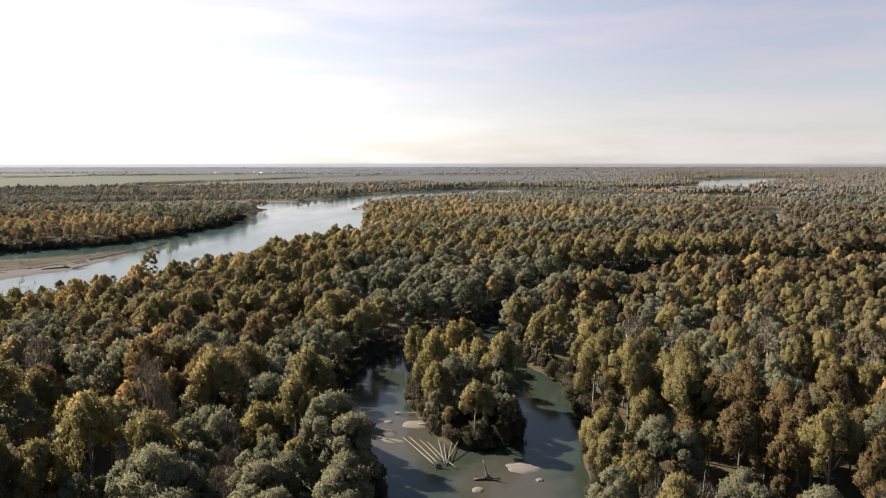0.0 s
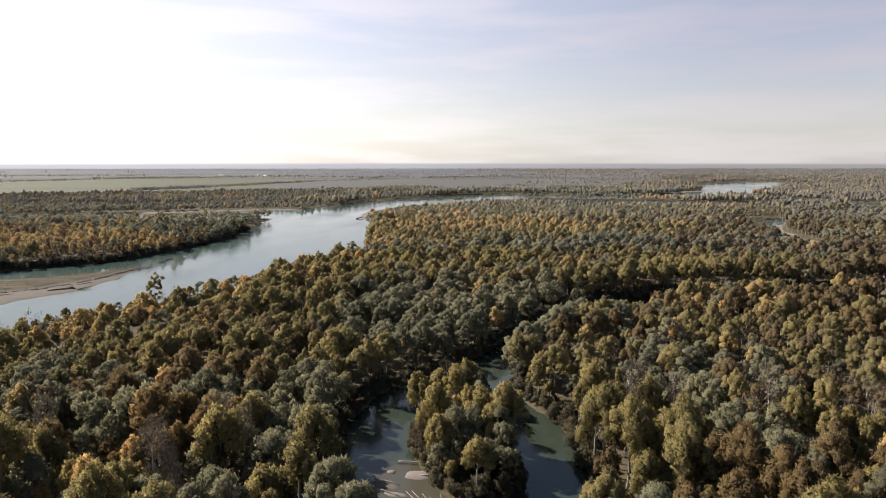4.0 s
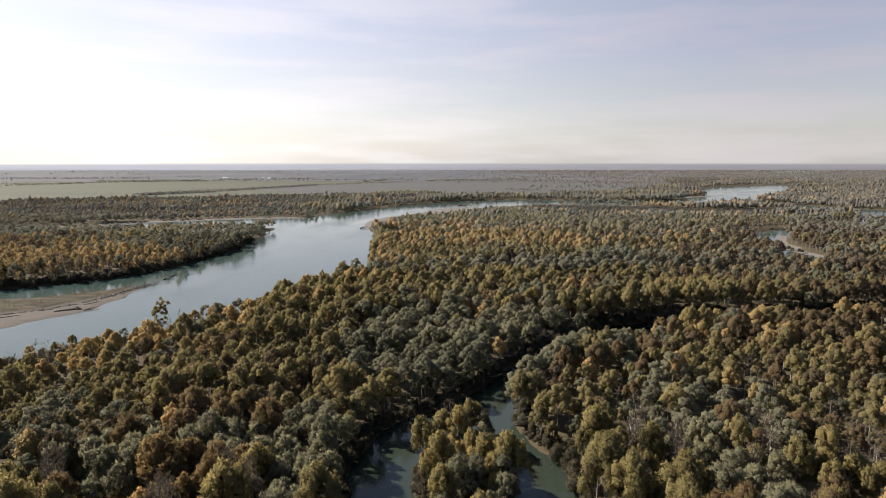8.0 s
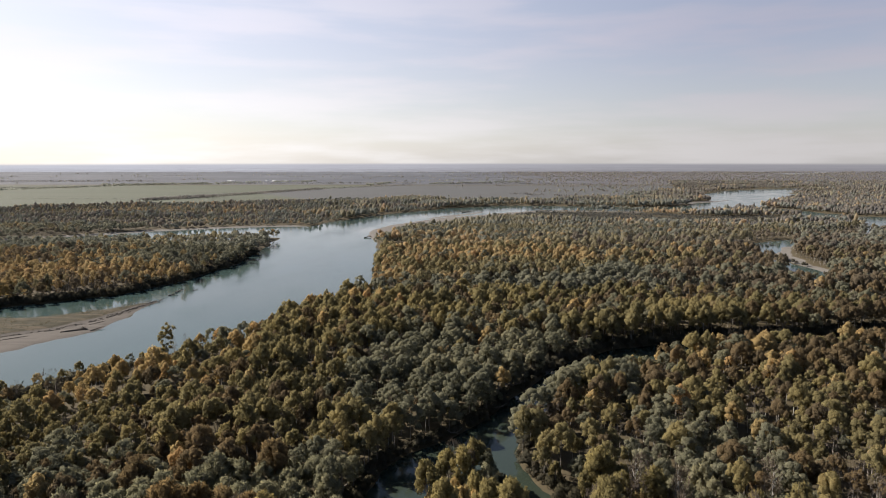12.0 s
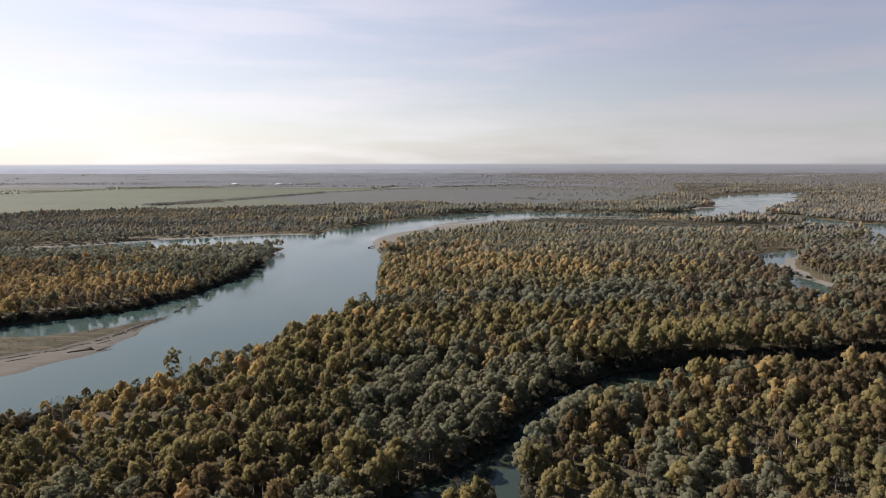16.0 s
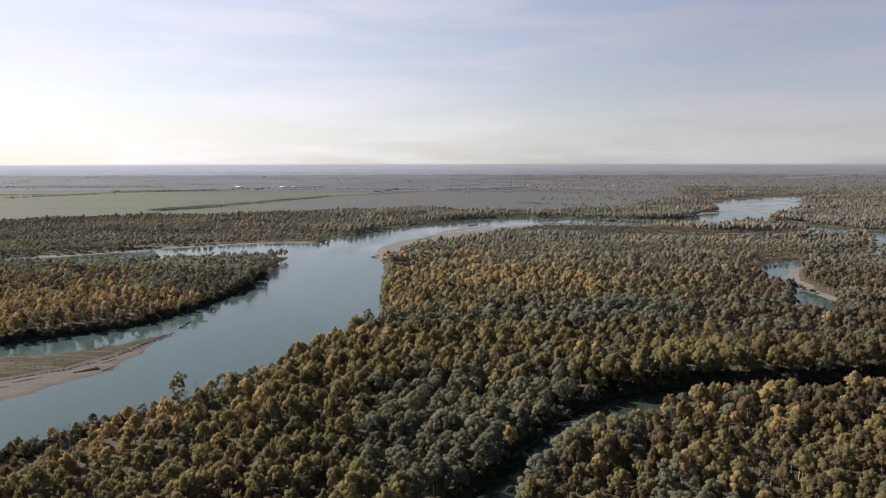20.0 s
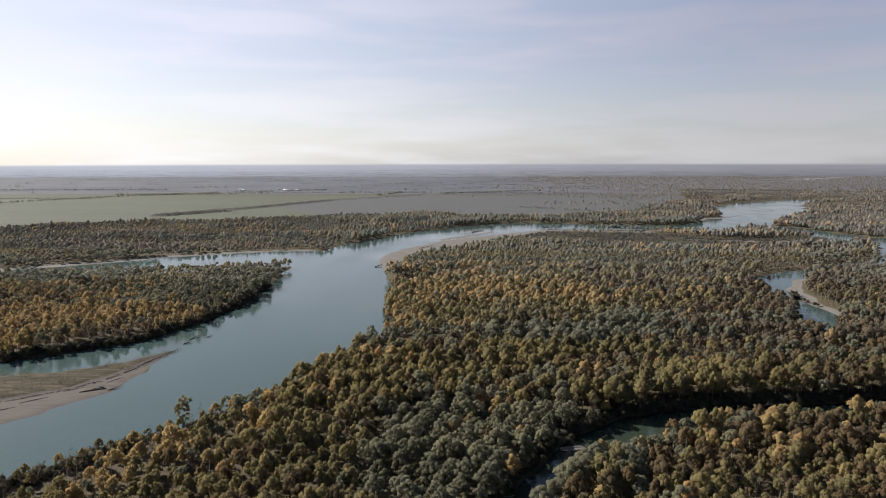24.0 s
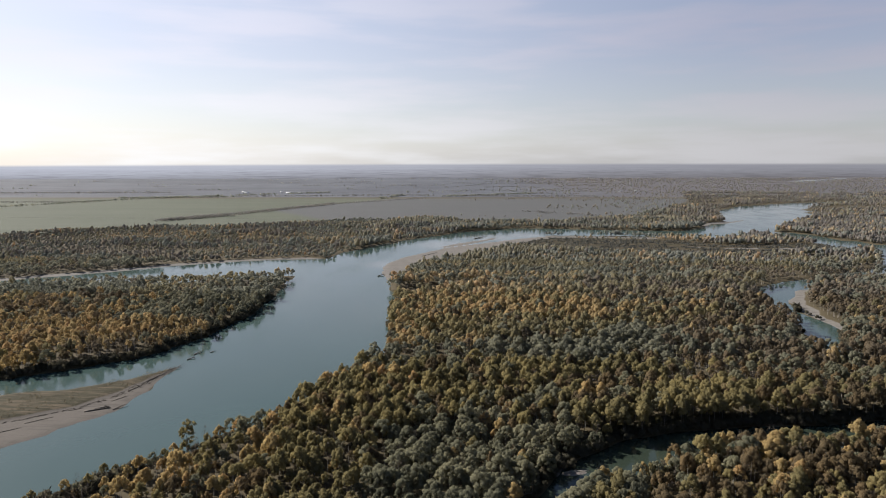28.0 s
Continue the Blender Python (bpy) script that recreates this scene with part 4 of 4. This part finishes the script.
# ---- driftwood, gravel, far buildings ----
def tube(points, radii, sides=7):
    """A round limb along a bent line: vertices and triangles, closed at both ends."""
    verts, tris = [], []
    pts = [Vector(p) for p in points]
    for j, (p, r) in enumerate(zip(pts, radii)):
        way_ = (pts[min(j + 1, len(pts) - 1)] - pts[max(j - 1, 0)]).normalized()
        side = way_.cross(Vector((0.13, 0.21, 1.0))).normalized()
        up = side.cross(way_)
        for k in range(sides):
            a = 2 * math.pi * k / sides
            verts.append(tuple(p + r * (cos(a) * side + sin(a) * up)))
    for j in range(len(pts) - 1):
        for k in range(sides):
            p, q = j * sides + k, j * sides + (k + 1) % sides
            tris += [(p, q, q + sides), (p, q + sides, p + sides)]
    for base, flip in ((0, True), ((len(pts) - 1) * sides, False)):
        for k in range(1, sides - 1):
            tris.append((base, base + k + 1, base + k) if flip else (base, base + k, base + k + 1))
    return verts, tris


def bent(p, q, r0, r1, bow, rnd, count=6):
    """A bent, tapered stem from p to q."""
    p, q = Vector(p), Vector(q)
    pts, radii = [], []
    for k in range(count):
        u = k / (count - 1)
        sway = Vector((rnd.normal(), rnd.normal(), 0.5 * rnd.normal())) * 0.06 * bow
        pts.append(p.lerp(q, u) + Vector((0, 0, bow * 0.25 * sin(math.pi * u))) + (sway if 0 < k < count - 1 else Vector((0, 0, 0))))
        radii.append(r0 + (r1 - r0) * u)
    return tube(pts, radii)


def part(name, data, mat, parent, label="", smooth=True):
    ob = new(name, mesh_from(name, *data, [mat], smooth=smooth))
    ob.parent = parent
    if label:
        tagged(ob, label)
    return ob


def roots(centre, size, rnd, count=8):
    """A root plate: short bent roots spread from one place."""
    verts, tris = [], []
    for k in range(count):
        a = 6.283 * k / count + 0.4 * rnd.random()
        end = Vector(centre) + size * (0.6 + 0.6 * rnd.random()) * Vector((cos(a), 0.5 * sin(a), 0.75 * sin(a) + 0.25))
        v, t = bent(centre, end, 0.16 * size, 0.03, 0.3, rnd, 4)
        base = len(verts)
        verts += v
        tris += [(i + base, j + base, m + base) for i, j, m in t]
    return verts, tris


rnd = np.random.default_rng(41)
pile = tagged(new("driftwood_pile"), "fan of bleached fallen trunks stranded in the creek shallows", "driftwood")
for p, q, r0 in (((-1.2, 111.3, 0.19), (-8.3, 123.0, 0.56), 0.15), ((-0.6, 111.6, 0.26), (-7.0, 122.6, 0.9), 0.13), ((-0.4, 113.5, 0.3), (-4.8, 121.6, 0.8), 0.11), ((0.2, 114.0, 0.3), (-3.2, 120.2, 0.9), 0.10),
                 ((0.3, 112.0, 0.4), (-1.0, 120.4, 1.3), 0.11), ((0.7, 112.2, 0.4), (0.2, 119.0, 1.1), 0.10), ((0.9, 112.4, 0.4), (1.9, 121.2, 1.0), 0.11), ((0.8, 113.0, 0.5), (4.6, 123.2, 2.2), 0.11), ((0.4, 114.2, 0.2), (2.4, 110.2, 0.5), 0.12)):
    part("log", bent(p, q, r0, 0.05, 0.5, rnd), DRIFTWOOD, pile)
part("root_plate", roots((-1.0, 110.9, 0.25), 1.3, rnd), WET_WOOD, pile, "dark wet root plate")
stump = tagged(new("driftwood_stump"), "broken pale stump on a dark log lying in the creek", "driftwood")
part("log", bent((5.6, 106.6, 0.1), (10.4, 106.9, 0.25), 0.26, 0.12, 0.3, rnd), WET_WOOD, stump, "dark sunken log")
part("stem", bent((8.2, 106.8, 0.1), (7.4, 107.6, 3.4), 0.20, 0.07, 0.4, rnd), DRIFTWOOD, stump)
part("root_plate", roots((8.4, 106.7, 0.3), 1.0, rnd), WET_WOOD, stump)


def fallen_log(p, q, r0, mat, label, twigs=0):
    """A fallen trunk with some broken limbs."""
    thing = tagged(new("fallen_log"), label, "log")
    part("trunk", bent(p, q, r0, r0 * 0.35, 0.6, rnd), mat, thing)
    for _ in range(twigs):
        u = 0.3 + 0.6 * rnd.random()
        a = Vector(p).lerp(Vector(q), u)
        b = a + Vector((1.2 * rnd.normal(), 1.2 * rnd.normal(), 0.9 + 1.3 * rnd.random()))
        part("branch", bent(a, b, r0 * 0.35, 0.03, 0.4, rnd, 4), mat, thing)
    return thing


PALE = "bleached fallen log lying at the water's edge"
DARK = "dark waterlogged log stranded on the sand bar"
for p, q, r0, twigs in (((-11.0, 136.6, 0.3), (-4.6, 135.4, 0.5), 0.18, 1), ((-5.6, 130.4, 0.25), (1.4, 129.4, 0.4), 0.16, 1), ((-15.6, 128.6, 0.25), (-10.0, 126.2, 0.3), 0.15, 0), ((-15.6, 125.2, 0.2), (-9.6, 121.6, 0.3), 0.13, 0),
                        ((1.5, 124.0, 0.4), (6.5, 121.0, 1.4), 0.15, 3), ((43.5, 265.5, 0.35), (56.0, 268.0, 0.45), 0.28, 1), ((45.5, 263.0, 0.3), (51.0, 270.5, 0.4), 0.2, 0)):
    fallen_log(p, q, r0, DRIFTWOOD, PALE, twigs)
for p, q in (((9.5, 222.0, 1.2), (18.5, 219.0, 3.4)), ((12.5, 233.0, 1.4), (22.0, 238.5, 5.0)), ((20.0, 243.5, 1.2), (27.0, 241.0, 4.2)), ((-6.0, 203.0, 1.0), (2.0, 198.0, 2.6))):
    fallen_log(p, q, 0.2, DRIFTWOOD, "pale dead tree leaning from the bank over the creek", 8)
for p, q, r0, twigs in (((-213.5, 325.5, 0.4), (-202.0, 331.5, 0.7), 0.75, 3), ((-211.0, 329.0, 0.4), (-204.0, 333.5, 0.6), 0.45, 2), ((-199.5, 329.0, 0.3), (-195.0, 337.0, 0.9), 0.32, 1), ((-223.5, 326.5, 0.4), (-217.0, 331.0, 0.5), 0.35, 1), ((-207.0, 341.0, 0.4), (-202.0, 350.0, 0.5), 0.3, 1),
                        ((-206.0, 357.0, 0.4), (-202.5, 368.0, 0.6), 0.45, 2), ((-204.5, 370.0, 0.4), (-200.5, 383.0, 0.6), 0.5, 2), ((-203.0, 378.0, 0.4), (-199.0, 390.0, 0.5), 0.4, 2), ((-200.5, 390.0, 0.3), (-198.0, 402.0, 0.4), 0.45, 2), ((-236.0, 309.0, 0.4), (-226.0, 318.0, 0.5), 0.35, 0), ((-243.0, 296.0, 0.4), (-234.0, 304.0, 0.5), 0.3, 0),
                        ((-197.5, 419.0, 0.1), (-193.0, 424.0, 0.8), 0.5, 2), ((-197.5, 430.0, 0.1), (-195.0, 439.0, 0.7), 0.5, 2), ((-188.0, 436.0, 0.0), (-185.0, 440.0, 0.5), 0.3, 1), ((14.0, 1112.0, 0.5), (34.0, 1138.0, 0.9), 0.9, 2), ((-66.0, 900.0, 0.4), (-45.0, 940.0, 0.6), 0.6, 2), ((-108.0, 742.0, 0.5), (-100.0, 752.0, 1.2), 0.7, 4)):
    fallen_log(p, q, r0, WET_WOOD, DARK, twigs)


# Dark sticks and snags washed up along the edge of the bar.
edge_line = [(-196, 406), (-200, 388), (-205, 364), (-210, 345), (-222, 330), (-240, 314), (-262, 300), (-300, 275)]
dv, df = [], []
for _ in range(340):
    u = rnd.random() * (len(edge_line) - 1.001)
    (ax, ay), (bx, by) = edge_line[int(u)], edge_line[int(u) + 1]
    f, off = u % 1, 2.2 * rnd.normal()
    px, py = ax + f * (bx - ax) + off, ay + f * (by - ay) + 0.6 * off
    a, size = 1.1 + 0.6 * rnd.normal(), 0.6 + 2.4 * rnd.random() ** 2
    v, t = bent((px, py, 0.45), (px + size * cos(a), py + size * sin(a), 0.5 + 0.7 * rnd.random()), 0.10 + 0.1 * rnd.random(), 0.05, 0.3, rnd, 3)
    df += [(i + len(dv), j + len(dv), k + len(dv)) for i, j, k in t]
    dv += v
tagged(new("driftwood_debris", mesh_from("driftwood_debris", dv, df, [WET_WOOD], smooth=True)), "dark sticks and snags washed up along the river bar", "driftwood", kind="stuff")


def gravel(x, y, long, wide, turn, mat, label):
    """A low uneven patch that just breaks the water."""
    verts, tris, sides = [(0, 0, 0.28)], [], 26
    for ring, (grow, z) in enumerate(((0.4, 0.24), (0.75, 0.14), (1.0, 0.02), (1.25, -0.35))):
        for k in range(sides):
            a = 6.283 * k / sides
            wob = grow * (1 + 0.35 * (float(lattice(x + 1.6 * cos(a), y + 1.6 * sin(a), 0.8, 61)) - 0.5))
            verts.append((long * wob * cos(a), wide * wob * sin(a), z + 0.05 * rnd.random() * (ring < 3)))
    tris += [(0, 1 + k, 1 + (k + 1) % sides) for k in range(sides)]
    for ring in range(3):
        for k in range(sides):
            p, q = 1 + ring * sides + k, 1 + ring * sides + (k + 1) % sides
            tris += [(p, p + sides, q + sides), (p, q + sides, q)]
    ob = tagged(new("gravel_bar", mesh_from("gravel_bar", verts, tris, [mat], smooth=True)), label, "gravel bar")
    ob.matrix_basis = pose(x, y, 0, 0, 0, turn)


MUD = plain_paint("wet_mud", (0.045, 0.040, 0.034), (0.085, 0.075, 0.065), 0.8)
PATCH = "pale gravel patch just above the creek water"
for x, y, long, wide, turn in ((15.2, 111.2, 3.1, 2.1, 0), (6.2, 103.2, 1.1, 1.0, 20), (-6.2, 130.8, 2.9, 1.9, -10), (-12.2, 132.2, 1.0, 0.8, 0), (-10.6, 122.6, 2.4, 0.9, -15), (17.8, 106.6, 0.8, 0.6, 0), (48.5, 266.5, 6.0, 2.2, 15)):
    gravel(x, y, long, wide, turn, GRAVEL, PATCH)
gravel(-13.0, 126.4, 3.3, 1.9, -20, MUD, "dark mud bank in the creek shallows")


def barn(x, y, long, wide, high, turn, label):
    """A long pale building with a gable roof."""
    thing = tagged(new("barn"), label, "building")
    thing.matrix_basis = pose(x, y, 1.0, 0, 0, turn)
    a, b = long / 2, wide / 2
    v = [(-a, -b, 0), (a, -b, 0), (a, b, 0), (-a, b, 0), (-a, -b, high), (a, -b, high), (a, b, high), (-a, b, high), (-a, 0, high + wide * 0.25), (a, 0, high + wide * 0.25)]
    part("wall", (v, [(0, 1, 5), (0, 5, 4), (2, 3, 7), (2, 7, 6), (1, 2, 6), (1, 6, 5), (3, 0, 4), (3, 4, 7), (5, 6, 9), (7, 4, 8)]), WALL_PAINT, thing, smooth=False)
    e, r, t = a + 0.6, high + wide * 0.25 + 0.15, 0.25
    for s_ in (-1, 1):
        w = [(-e, 0, r), (e, 0, r), (e, s_ * (b + 0.8), high - 0.1), (-e, s_ * (b + 0.8), high - 0.1)]
        w += [(px, py, pz + t) for px, py, pz in w]
        part("roof", (w, [(0, 1, 2), (0, 2, 3), (4, 6, 5), (4, 7, 6), (0, 5, 1), (0, 4, 5), (1, 6, 2), (1, 5, 6), (2, 7, 3), (2, 6, 7), (3, 4, 0), (3, 7, 4)]), ROOF_PAINT, thing, smooth=False)


for x, y, long, wide, high, turn in ((-962, 2690, 20, 9, 3.2, 8), (-1000, 2760, 14, 8, 3, 0), (-770, 2690, 34, 9, 3.2, 4), (-728, 2700, 14, 8, 3, 10), (-830, 2760, 10, 7, 3, 30), (678, 2790, 8, 6, 3.5, 20), (760, 2840, 8, 6, 3, -10)):
    barn(x, y, long, wide, high, turn, "pale farm building with a gable roof on the plain")
